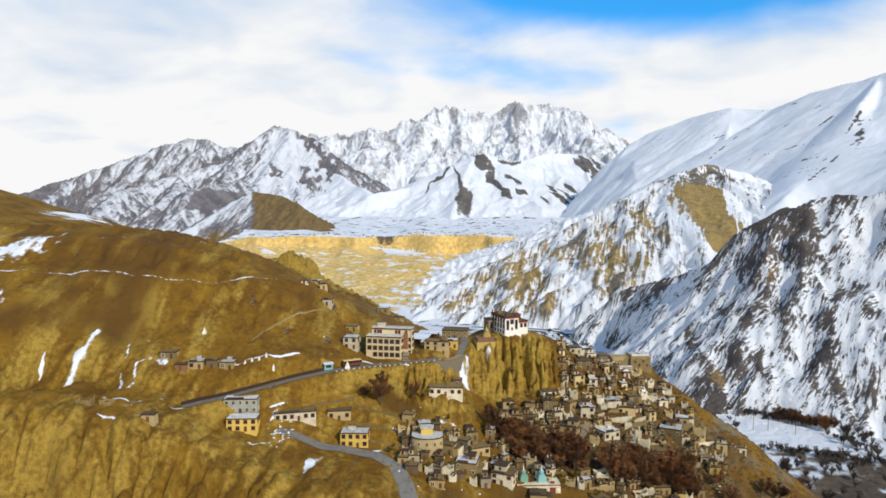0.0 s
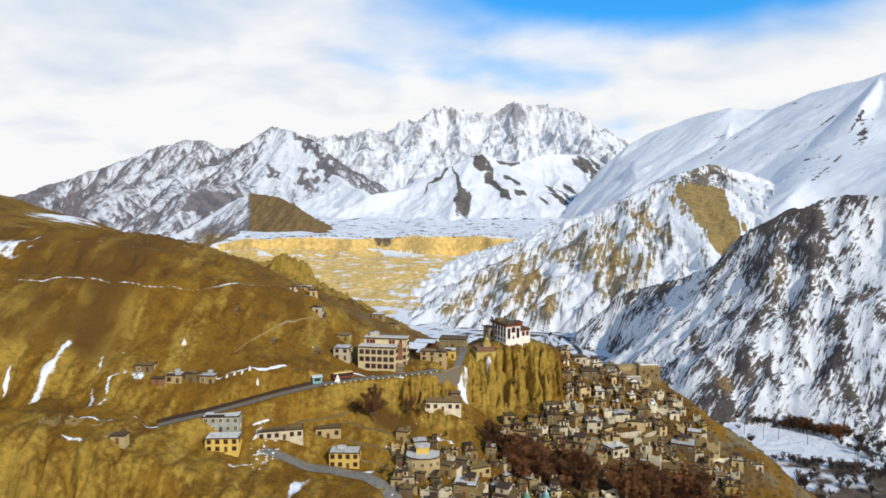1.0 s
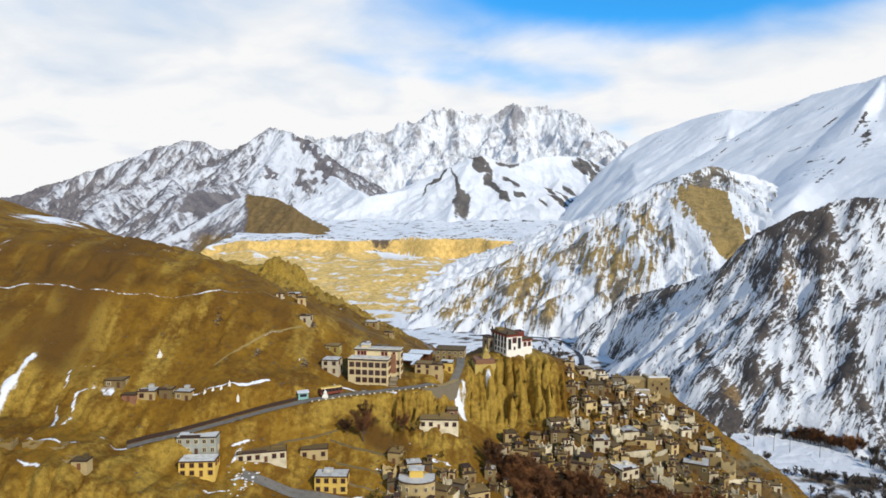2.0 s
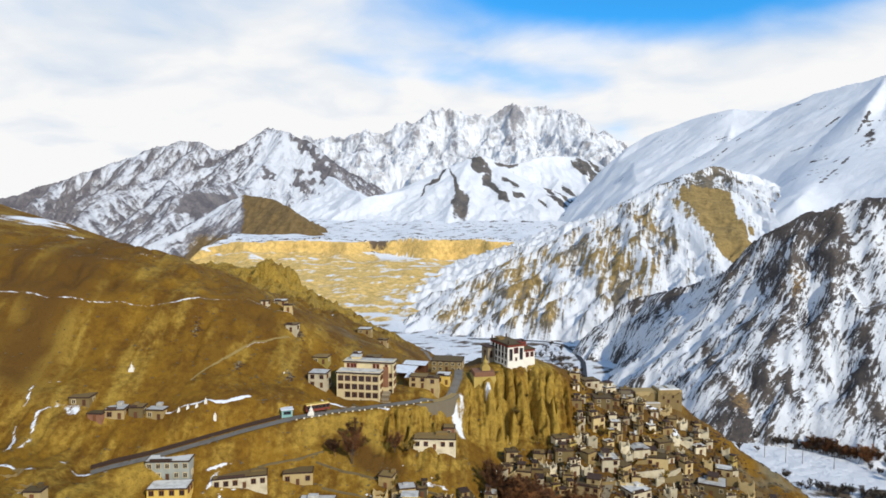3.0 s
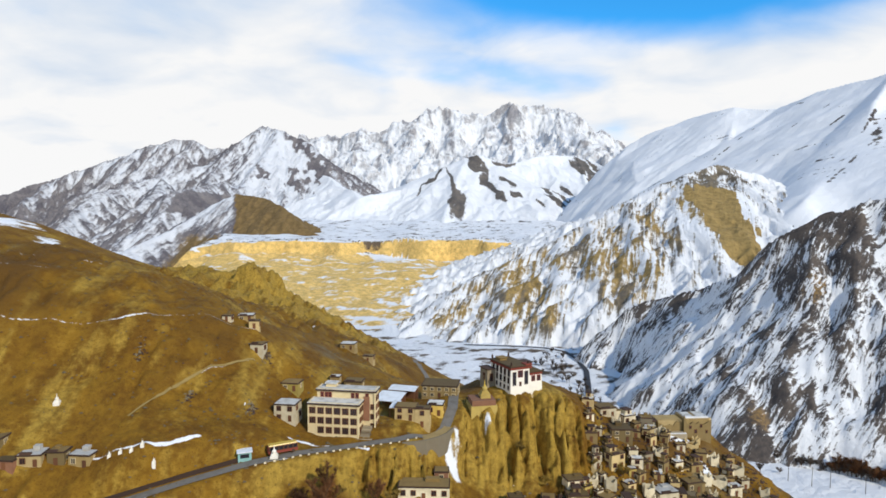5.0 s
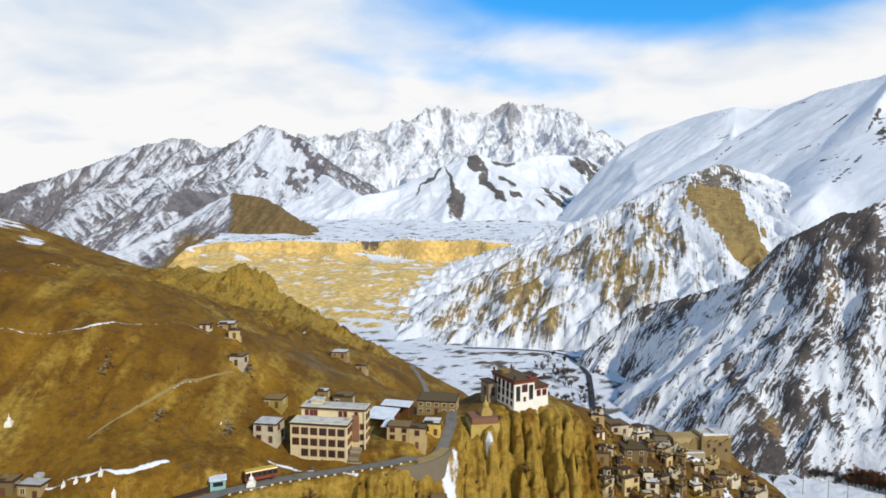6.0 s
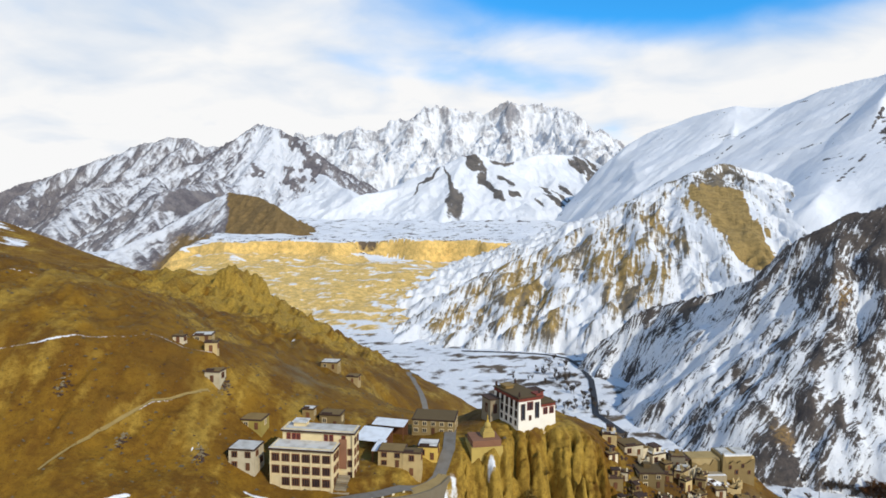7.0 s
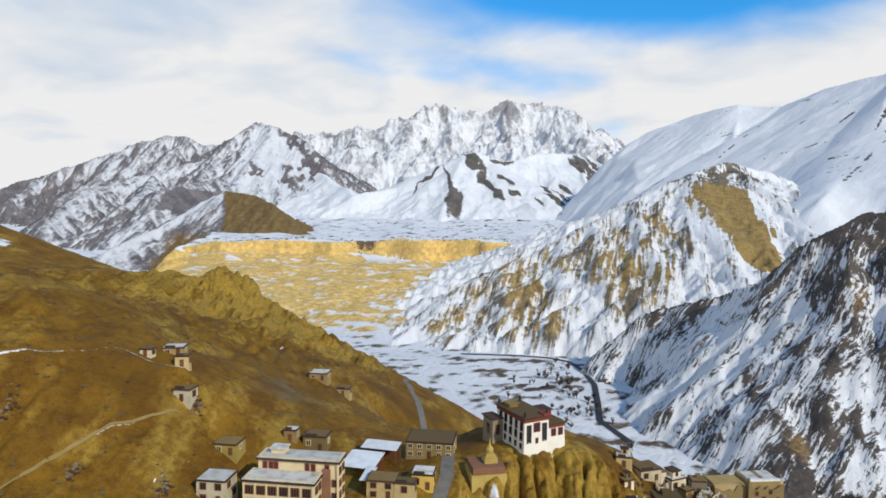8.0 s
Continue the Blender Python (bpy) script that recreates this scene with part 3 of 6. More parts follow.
TERRACE_LINES = [
    [(-260, 240, -55), (-160, 245, -55), (-138, 250, -56), (-119, 254, -61), (-95, 255, -66), (-68, 252, -62), (-50, 260, -66), (-40, 270, -69)],
    [(-71, 281, -52), (-62, 276, -62)],
    [(-122, 267, -57.5), (-99.5, 268.3, -57), (-84, 268, -58)],
    [(-260, 200, -70), (-160, 205, -70), (-105, 206, -72), (-80, 212, -84), (-60, 215, -91)],
    [(-200, 236, -67), (-130, 238, -71), (-90, 239, -78), (-70, 246, -75.5), (-50, 259, -73.5), (-32, 271, -72.5)],
    [(-80, 229, -87), (-66, 230, -88), (-50, 233, -91), (-36, 229, -94), (-20, 232, -97)],
]
FOOT_LINES = [
    [(-42, 237, -95.2), (-30, 237.5, -96.3), (-18, 236.5, -97.5)],
    [(-260, 184, -94), (-120, 187, -97), (-70, 195, -98), (-35, 203, -98), (-15, 213, -101)],
    [(-300, 110, -130), (-60, 120, -125), (60, 140, -150), (150, 150, -175)],
    [(-31, 381, -70), (-20, 450, -92), (5, 480, -110), (5, 562, -124)],
    [(-55, 345, -52), (-60, 400, -60), (-60, 506, -84)],
    [(240, 310, -176), (260, 420, -190), (200, 560, -190), (60, 640, -185), (0, 720, -180), (-100, 800, -170), (-250, 950, -160), (-500, 1000, -120)],
]
SPUR_LINES = [
    [(-34, 276, -71), (-9, 274.5, -71), (4, 279, -72), (12, 289, -72), (20, 303, -70)],
    [(-34, 283, -70), (-9, 280, -70), (8, 292, -71)],
    [(-30, 300, -71), (0, 305, -71), (10, 330, -75), (-10, 360, -74)],
    [(17, 297, -69.5), (24, 298.5, -68.3), (33, 303, -68.3), (50, 308, -68.6), (56, 311, -71), (70, 320, -77), (95, 328, -84), (113, 329, -87)],
    [(24, 336, -68.5), (50, 338, -70), (70, 345, -82)],
    [(113, 329, -87), (130, 322, -99), (156, 306, -119), (170, 296, -132), (190, 290, -148), (240, 300, -174)],
    [(-30, 264, -78), (-5, 268, -83.5), (9, 272, -85), (17, 286, -88), (28, 291, -91), (40, 297, -88.5), (52, 300, -86), (62, 301, -85)],
    [(-12, 261, -83.5), (0, 261, -84), (11, 263, -85)],
    [(70, 283, -97), (95, 290, -101), (120, 290, -108)],
    [(-10, 235, -99), (40, 245, -107), (100, 255, -114), (150, 262, -128)],
    [(40, 400, -120), (80, 420, -150), (150, 400, -172), (0, 420, -112)],
]


def resample(line, by):
    out = []
    for a, b in zip(line, line[1:]):
        n = max(1, int(math.dist(a, b) / by))
        out += [[p + (q - p) * k / n for p, q in zip(a, b)] for k in range(n)]
    return out + [list(line[-1])]


KNOTS = np.array([p for line in HILL_LINES for p in resample(line, 30)] + [p for line in TERRACE_LINES + FOOT_LINES + SPUR_LINES for p in resample(line, 14)])


def fit_land(k):
    d = np.hypot(k[:, None, 0] - k[None, :, 0], k[:, None, 1] - k[None, :, 1])
    n = len(k)
    A = np.zeros((n + 3, n + 3))
    A[:n, :n] = d - np.eye(n) * 1.5
    A[:n, n], A[:n, n + 1:] = 1, k[:, :2]
    A[n:, :n] = A[:n, n:].T
    return np.linalg.solve(A, np.concatenate([k[:, 2], np.zeros(3)]))


LAND_W = fit_land(KNOTS)


def land_base(X, Y):
    shape = np.shape(X)
    x, y = np.ravel(X), np.ravel(Y)
    z = LAND_W[-3] + LAND_W[-2] * x + LAND_W[-1] * y
    for (kx, ky, _), w in zip(KNOTS, LAND_W):
        z = z + w * np.hypot(x - kx, y - ky)
    return z.reshape(shape)


ROAD = [(-95, 233), (-90, 235.5), (-81, 239.5), (-70, 245), (-56, 252), (-42, 261), (-31, 268.5), (-20, 273.5), (-6, 277), (4, 282), (11, 289), (14, 300), (15, 318), (10, 345), (4, 380), (8, 430), (2, 480), (-8, 540), (5, 600), (30, 660)]
ROAD_GRADE = [-79.0, -78.2, -77.2, -75.5, -73.2, -72.0, -72.3, -72.6, -71.8]
LOWER_ROAD = [(-58, 233), (-42.5, 234), (-31, 234), (-22, 232.5), (-13.5, 228.5), (-9, 219), (-6.5, 209), (-5, 198), (-6, 180), (-14, 160)]
HILL_ROAD = [(-330, 276), (-200, 279), (-130, 283), (-90, 291.5), (-70, 311), (-55, 311)]
HILL_PATH = [(-300, 309), (-196, 305.5), (-150, 301), (-125, 309)]
CREST_PATH = [(-150, 316), (-129, 320), (-113, 330), (-104, 326), (-99, 323), (-92, 325)]
GULLY_SNOW = [[(-119, 260), (-126, 258), (-124, 250), (-123.5, 245), (-120, 237), (-117, 229)], [(-108, 252), (-113, 251), (-119, 248), (-117, 241), (-115, 232)]]
SHRINE_PATH = [(-96, 252), (-87, 252.6), (-78, 253), (-66, 254.5), (-58, 262.5)]
TERRACE_EDGE = [(-36, 275.5), (-22, 274.5), (-11, 272.5)]
ROADSIDE = [(-66, 245), (-48, 256.5), (-33, 265)]
FACE_PATH = [(-78, 265), (-73, 273), (-69.5, 281), (-63.5, 289.5), (-57, 296), (-53, 301)]
LANE = [(59, 260), (64, 267.5), (67, 272), (69.5, 277.5)]


def flute_zones(X, Y):
    return (1.3 * blob(X, Y, 40, 300, 34, 22) ** 0.5 + 1.6 * blob(X, Y, -4, 269, 24, 13) ** 0.5 + 0.6 * blob(X, Y, -150, 228, 100, 24) ** 0.5
            + 0.55 * blob(X, Y, -105, 196, 95, 26) ** 0.5 + 1.3 * blob(X, Y, -165, 640, 110, 70) ** 0.5 + 1.2 * blob(X, Y, -75, 520, 75, 70) ** 0.5)


def land_z(X, Y):
    shape = np.shape(X)
    X, Y = np.atleast_1d(np.asarray(X, float)), np.atleast_1d(np.asarray(Y, float))
    flute = flute_zones(X, Y)
    spur = smooth(X, -45, -35) * smooth(Y, 246, 254) * (1 - smooth(Y, 340, 350))
    flute = flute * (1 - spur * (1 - smooth(land_base(X, Y), -95, -89)))
    q = X / 4.8 + 0.55 * fbm(X / 14, Y / 40, 205, 2) + 0.45 * spur * fbm(X / 9, Y / 11, 212, 2)
    lobe = np.abs(np.sin(math.pi * q)) ** 0.5
    size = np.clip(4.2 + 6.5 * grad_noise(np.floor(q) * 0.73 + 0.31, Y / 60, 206), 0.6, 9.5)
    big = np.abs(np.sin(math.pi * (X / 15.5 + 0.4 * fbm(X / 40, Y / 60, 207, 2)))) ** 0.8
    comb = np.abs(np.sin(math.pi * (X / 9.0 + 0.05 * Y + 0.5 * fbm(X / 25, Y / 40, 208, 3)))) ** 0.6
    rib = np.abs(np.sin(math.pi * (X / 2.3 + 0.8 * fbm(X / 7, Y / 30, 209, 2)))) ** 0.4
    near, rx, ry = way_nearest(X, Y, ROAD[:13])
    near2, rx2, ry2 = way_nearest(X, Y, LOWER_ROAD)
    keep_road = smooth(np.minimum(near, near2), 2.4, 4.4)
    badland = blob(X, Y, -105, 198, 110, 30) ** 0.5
    warp = keep_road * (flute * (1.15 * size * (lobe - 0.7) + 5.2 * (big - 0.6) + (3.2 - 1.7 * spur) * (rib - 0.75) + 0.8 * fbm(X / 2.5, Y / 12, 202, 2) + 2.6 * spur * fbm(X / 6, Y / 5, 218, 3)) + badland * (4 * (comb - 0.75) + 4 * fbm(X / 6, Y / 11, 210, 3)))
    z = land_base(X, Y + warp)
    rough = (0.25 + 0.75 * keep_road) * np.clip(1 - 0.85 * blob(X, Y, 0, 300, 60, 60), 0.15, 1)
    z = z + rough * (1.6 * fbm(X / 42, Y / 42, 203, 4) + 0.6 * fbm(X / 9, Y / 9, 204, 3))
    # eroded crests and knobs on the back of the hill
    worn = 1.4 * (blob(X, Y, -135, 570, 130, 130) ** 0.5) * smooth(Y, 420, 500) + 0.8 * blob(X, Y, -62, 420, 55, 80) ** 0.6 * smooth(Y, 335, 370)
    z = z - worn * (22.0 * (1 - ridged(X / 30 + 0.2 * Y / 30, Y / 52, 221, 4, 0.55)) + 5.0 * (1 - ridged(X / 8, Y / 22, 222, 3)) - 8.0)
    z = z + 11.0 * smooth(blob(X, Y, -136, 604, 28, 24), 0, 0.3) - 9.0 * smooth(blob(X, Y, -160, 604, 14, 20), 0, 0.5)
    # gullied clay below the terraces
    clay = blob(X, Y, -95, 203, 95, 26) ** 0.45 + 1.2 * blob(X, Y, -134, 237, 75, 15) ** 0.5
    z = z - keep_road * clay * (2.6 * np.exp(-(grad_noise(X / 7.5 + 0.5 * fbm(X / 20, Y / 20, 226, 2), Y / 24, 225) / 0.38) ** 2) + 1.0 * np.exp(-(grad_noise(X / 3.2, Y / 12, 227) / 0.35) ** 2) - 1.4)
    # uneven ledges on the flank below the village
    z = z + blob(X, Y, 142, 284, 44, 48) ** 0.5 * (2.6 * fbm(X / 13, Y / 13, 241, 3) + 1.1 * fbm(X / 4, Y / 4, 242, 3))
    # shallow gullies down the open slope
    open_slope = smooth(X, -330, -260) * (1 - smooth(X, -70, -45)) * smooth(Y, 262, 285) * (1 - smooth(Y, 400, 480))
    open_slope = open_slope * smooth(np.minimum(way_distance(X, Y, HILL_ROAD), way_distance(X, Y, HILL_PATH)), 1.5, 9.0)
    z = z - open_slope * (1.9 * np.exp(-(grad_noise(X / 15 + 0.5 * fbm(X / 60, Y / 60, 223, 2), Y / 70, 224) / 0.2) ** 2) + 0.8 * np.exp(-(grad_noise(X / 5.5, Y / 26, 228) / 0.2) ** 2) + 0.5 * fbm(X / 4, Y / 9, 229, 3))
    # the roads are cut level into the slope
    for d, ax, ay in ((near, rx, ry), (near2, rx2, ry2)):
        cut = d < 6.0
        if np.any(cut):
            mix = smooth(d[cut], 2.6, 6.0)
            grade = land_base(ax[cut], ay[cut])
            if d is near:
                grade = np.where(ax[cut] < ROAD[8][0], np.interp(ax[cut], [p[0] for p in ROAD[:9]], ROAD_GRADE), grade)
            z[cut] = z[cut] * mix + grade * (1 - mix)
    far_off = np.maximum(np.maximum(np.abs(X + 120) - 480, 0), np.maximum(Y - 900, 130 - Y))
    return (z - 0.5 * np.maximum(far_off, 0)).reshape(shape)


def build_hillside():
    xs = np.concatenate([steps(-900, -330, 10), steps(-324, -164, 2.0), steps(-163.2, -36, 0.8), steps(-35.6, 76, 0.5), steps(76.8, 200, 0.8), steps(203, 340, 5)])
    ys = np.concatenate([steps(40, 165, 6), steps(168, 262, 0.8), steps(262.5, 312, 0.5), steps(312.8, 345, 0.8), steps(347, 480, 2.0), steps(484, 1000, 4)])
    X, Y = np.meshgrid(xs, ys)
    Z = land_z(X, Y)
    steep, gx, gy = slope_of(Z, xs, ys)
    n = fbm(X / 30, Y / 30, 211, 4)
    wob = 1.5 * fbm(X / 12, Y / 12, 213, 3)
    snow = -0.5 + 0.2 * n
    for line, half in ((HILL_ROAD, -0.17), (HILL_PATH, -0.25), (CREST_PATH, -0.3), (SHRINE_PATH, 0.05), (FACE_PATH, -0.35), (GULLY_SNOW[0], -0.1), (GULLY_SNOW[1], -0.1), (TERRACE_EDGE, 0.1), (ROADSIDE, 0.05)):
        bend = 0.15 if line in (HILL_ROAD, HILL_PATH, CREST_PATH) else 0.6
        snow = np.maximum(snow, 0.8 - 1.1 * np.maximum(way_distance(X + bend * wob, Y + bend * wob, line) - half, 0) + (0.22 if bend < 0.5 else 0.4) * fbm(X / 14, Y / 14, 214, 3))
    # drifts left in gullies and on shaded benches
    patchy = 0.5 * fbm(X / 5, Y / 9, 215, 4)
    for x, y, rx, ry, turn in ((-139.5, 246.5, 3.1, 13, -8), (-112, 250, 6, 2.5, 0), (-200, 295, 26, 14, 30), (-190, 262, 10, 8, 30),
                               (-460, 800, 75, 55, 0), (-385, 665, 45, 40, 0), (-330, 640, 15, 24, 15), (15.2, 284.5, 4.6, 7.5, 0), (-43, 221, 3.2, 9, -12), (-58, 231, 5, 1.3, 40), (-62, 238, 7, 1.2, 60), (-12, 246, 9, 1.6, -20), (-64, 226, 6, 1.0, 15), (-22, 236, 7, 0.9, 25), (4, 252, 9, 1.0, 5), (-110, 222, 12, 1.2, 6), (-140, 238, 1.3, 9, 0), (-154, 244, 1.2, 6, 10), (-113, 209.5, 8, 1.7, 10), (-101, 212, 4, 1.2, 8),
                               (26, 296, 1.6, 2.5, 0), (-50, 283, 0.4, 5, -20), (-46, 291, 0.4, 4, -25), (96, 318, 10, 4, 10), (104, 308, 3, 9, 20), (56, 281, 2.5, 9, 25), (90, 262, 9, 2.5, 0), (-46, 259, 10, 0.8, 35), (-60, 243, 8, 0.7, 30), (-64, 425, 9, 2.5, 10), (-96, 232, 10, 1.6, 4)):
        b = blob(X + wob, Y + wob, x, y, rx, ry, turn)
        snow = np.maximum(snow, 1.05 * b ** 0.9 + patchy * smooth(b, 0, 0.15) - 0.08 - 0.4 * (b <= 0))
    flute = flute_zones(X, Y)
    gold = 0.12 + 0.35 * smooth(steep, 0.7, 1.6) + 0.3 * n + 0.4 * fbm(X / 9, Y / 40, 216, 5, 0.6) + 0.2 * fbm(X / 3, Y / 8, 218, 3) + 0.3 * np.clip(flute, 0, 1) + 0.35 * blob(X, Y, 22, 286, 34, 24) ** 0.5 - 0.5 * blob(X, Y, 125, 290, 60, 60) ** 0.5 + 0.55 * blob(X, Y, -135, 570, 120, 110) ** 0.5 + 0.35 * fbm(X / 14, Y / 60, 217, 4) - 0.55 * blob(X, Y, 75, 270, 75, 50) ** 0.5
    # browner earth on the upper slopes and under the village
    rust = 0.25 + 0.45 * fbm(X / 55, Y / 55, 231, 3) + 0.3 * fbm(X / 18, Y / 40, 232, 3) + 0.22 * blob(X, Y, -140, 320, 110, 60) ** 0.5 + 0.4 * blob(X, Y, -175, 258, 60, 18) + 0.8 * blob(X, Y, -17, 259, 15, 8) + 0.6 * blob(X, Y, 80, 272, 75, 60) ** 0.5
    drab = -0.2 + 0.35 * fbm(X / 12, Y / 12, 233, 4) + (0.62 + 0.6 * fbm(X / 22, Y / 22, 234, 4)) * blob(X, Y, 142, 290, 72, 75) ** 0.5 + 0.2 * blob(X, Y, 85, 270, 60, 55) ** 0.5 + 0.9 * blob(X, Y, -36, 343, 16, 20) ** 0.5 - 0.6 * np.clip(flute, 0, 1)
    rust = rust - 0.8 * np.clip(flute, 0, 1) - 0.5 * smooth(Y, 470, 520)
    ob = grid_object("hillside", xs, ys, Z, M_HILL, keep=Z > floor_z(X, Y) - 6, snow=snow, gold=gold, rust=rust, drab=drab)
    tagged(ob, "bare ochre hillside with fluted clay cliffs under the village", "hill", kind="structure")


build_hillside()


# ---------------------------------------------------------------- building materials
def wall_material(name, colour, spread=0.12, rough=0.9, stain=0.35):
    """Lime or mud plaster: each building a little different, with stains and streaks."""
    mat, nt, bsdf, N, L = nodes_of(name)
    geo, info = N("ShaderNodeNewGeometry"), N("ShaderNodeObjectInfo")
    big, small = N("ShaderNodeTexNoise"), N("ShaderNodeTexNoise")
    for n, s in ((big, 0.45), (small, 5.0)):
        n.inputs["Scale"].default_value, n.inputs["Detail"].default_value = s, 6
        L(geo.outputs["Position"], n.inputs["Vector"])
    hsv = N("ShaderNodeHueSaturation")
    hsv.inputs["Color"].default_value = (*colour, 1)
    vary = N("ShaderNodeMapRange")
    vary.inputs["To Min"].default_value, vary.inputs["To Max"].default_value = 1 - spread * 2, 1 + spread
    L(info.outputs["Random"], vary.inputs["Value"])
    L(vary.outputs[0], hsv.inputs["Value"])
    dirt = N("ShaderNodeMapRange")
    dirt.inputs["From Min"].default_value, dirt.inputs["From Max"].default_value = 0.45, 0.75
    dirt.inputs["To Max"].default_value = stain
    L(big.outputs["Fac"], dirt.inputs["Value"])
    mix = N("ShaderNodeMixRGB")
    L(dirt.outputs[0], mix.inputs[0]), L(hsv.outputs[0], mix.inputs[1])
    mix.inputs[2].default_value = (colour[0] * 0.45, colour[1] * 0.4, colour[2] * 0.32, 1)
    L(mix.outputs[0], bsdf.inputs["Base Color"])
    bsdf.inputs["Roughness"].default_value = rough
    bump = N("ShaderNodeBump")
    bump.inputs["Strength"].default_value, bump.inputs["Distance"].default_value = 0.4, 0.05
    L(small.outputs["Fac"], bump.inputs["Height"])
    L(bump.outputs[0], bsdf.inputs["Normal"])
    return mat


M_WHITE = wall_material("whitewash", (0.67, 0.575, 0.385), 0.16, stain=0.6)
M_CREAM = wall_material("cream_plaster", (0.53, 0.39, 0.175))
M_MUD = wall_material("mud_plaster", (0.31, 0.215, 0.08), 0.28)
M_STONE = wall_material("grey_stone", (0.29, 0.235, 0.15), 0.28)
M_YELLOW = wall_material("yellow_paint", (0.70, 0.47, 0.10), 0.05)
M_SLATE = wall_material("slate_paint", (0.34, 0.35, 0.30), 0.05)
M_BRICK = wall_material("red_brown_brick", (0.25, 0.115, 0.06), 0.1)
M_DRAB = wall_material("drab_stone", (0.15, 0.115, 0.06), 0.3)
M_GUEST = wall_material("guest_house_plaster", (0.70, 0.56, 0.31), 0.02, stain=0.25)
M_OLIVE = wall_material("olive_plaster", (0.36, 0.27, 0.06), 0.05)
M_OCHRE = wall_material("ochre_limewash", (0.46, 0.33, 0.085), 0.05)
M_TEMPLE = wall_material("temple_whitewash", (0.80, 0.75, 0.64), 0.02, stain=0.2)
M_ROOF = wall_material("mud_roof", (0.185, 0.118, 0.036), 0.3)
M_ROOF_SNOW = wall_material("snowy_roof", (0.58, 0.56, 0.51), 0.15, stain=0.8)
M_BRUSH = wall_material("brushwood_edge", (0.06, 0.03, 0.017), 0.2)
M_RED = wall_material("red_ochre", (0.22, 0.045, 0.025), 0.1)
M_WOOD = wall_material("brown_window_wood", (0.155, 0.06, 0.022), 0.2)
M_TRIM = wall_material("pale_window_trim", (0.55, 0.44, 0.26), 0.1)
M_GLASS, _, _b, _, _ = nodes_of("dark_glass")
_b.inputs["Base Color"].default_value, _b.inputs["Roughness"].default_value = (0.02, 0.02, 0.025, 1), 0.15
M_TIN = wall_material("tin_sheet", (0.74, 0.76, 0.77), 0.05, 0.4)
M_TEAL = wall_material("teal_paint", (0.24, 0.44, 0.41), 0.05)
M_GREEN = wall_material("green_paint", (0.20, 0.38, 0.26), 0.05)
M_GILT = wall_material("gilded_metal", (0.60, 0.40, 0.05), 0.02, 0.35, 0.15)
M_ASPHALT = wall_material("worn_asphalt", (0.20, 0.18, 0.15), 0.05, stain=0.6)
M_SNOWBANK = wall_material("old_snow", (0.80, 0.79, 0.76), 0.05, stain=0.5)


def part(name, bm, material, parent, label=""):
    me = bpy.data.meshes.new(name)
    bm.to_mesh(me)
    bm.free()
    me.materials.append(material)
    ob = new(name, me)
    ob.parent = parent
    return tagged(ob, label)


def box(bm, x0, x1, y0, y1, z0, z1, lean=0.0):
    """A block; lean draws its top in on all sides."""
    v = [bm.verts.new(p) for p in ((x0, y0, z0), (x1, y0, z0), (x1, y1, z0), (x0, y1, z0),
                                   (x0 + lean, y0 + lean, z1), (x1 - lean, y0 + lean, z1), (x1 - lean, y1 - lean, z1), (x0 + lean, y1 - lean, z1))]
    for f in ((3, 2, 1, 0), (4, 5, 6, 7), (0, 1, 5, 4), (1, 2, 6, 5), (2, 3, 7, 6), (3, 0, 4, 7)):
        bm.faces.new([v[i] for i in f])


def boxes(*blocks):
    bm = bmesh.new()
    for b in blocks:
        box(bm, *b)
    return bm


def tube(bm, rings, sides=10):
    """A turned shape from (radius, height) rings, closed at both ends."""
    loops = []
    for r, z in rings:
        loops.append([bm.verts.new((r * math.cos(2 * math.pi * k / sides), r * math.sin(2 * math.pi * k / sides), z)) for k in range(sides)])
    for a, b in zip(loops, loops[1:]):
        for k in range(sides):
            bm.faces.new((a[k], a[(k + 1) % sides], b[(k + 1) % sides], b[k]))
    bm.faces.new(loops[0][::-1]), bm.faces.new(loops[-1])


def group_root(name, x, y, z, yaw, label, category, group=""):
    root = new(name)
    root.empty_display_size = 0.5
    root.matrix_world = pose(x, y, z, 0, 0, yaw)
    return tagged(root, label, category, group)


SHARED = {}


def shared_mesh(key, material, make):
    if key not in SHARED:
        bm = bmesh.new()
        make(bm)
        me = bpy.data.meshes.new(key[0])
        bm.to_mesh(me)
        bm.free()
        me.materials.append(material)
        SHARED[key] = me
    return SHARED[key]


FACES = {"front": 0, "right": 90, "back": 180, "left": 270}


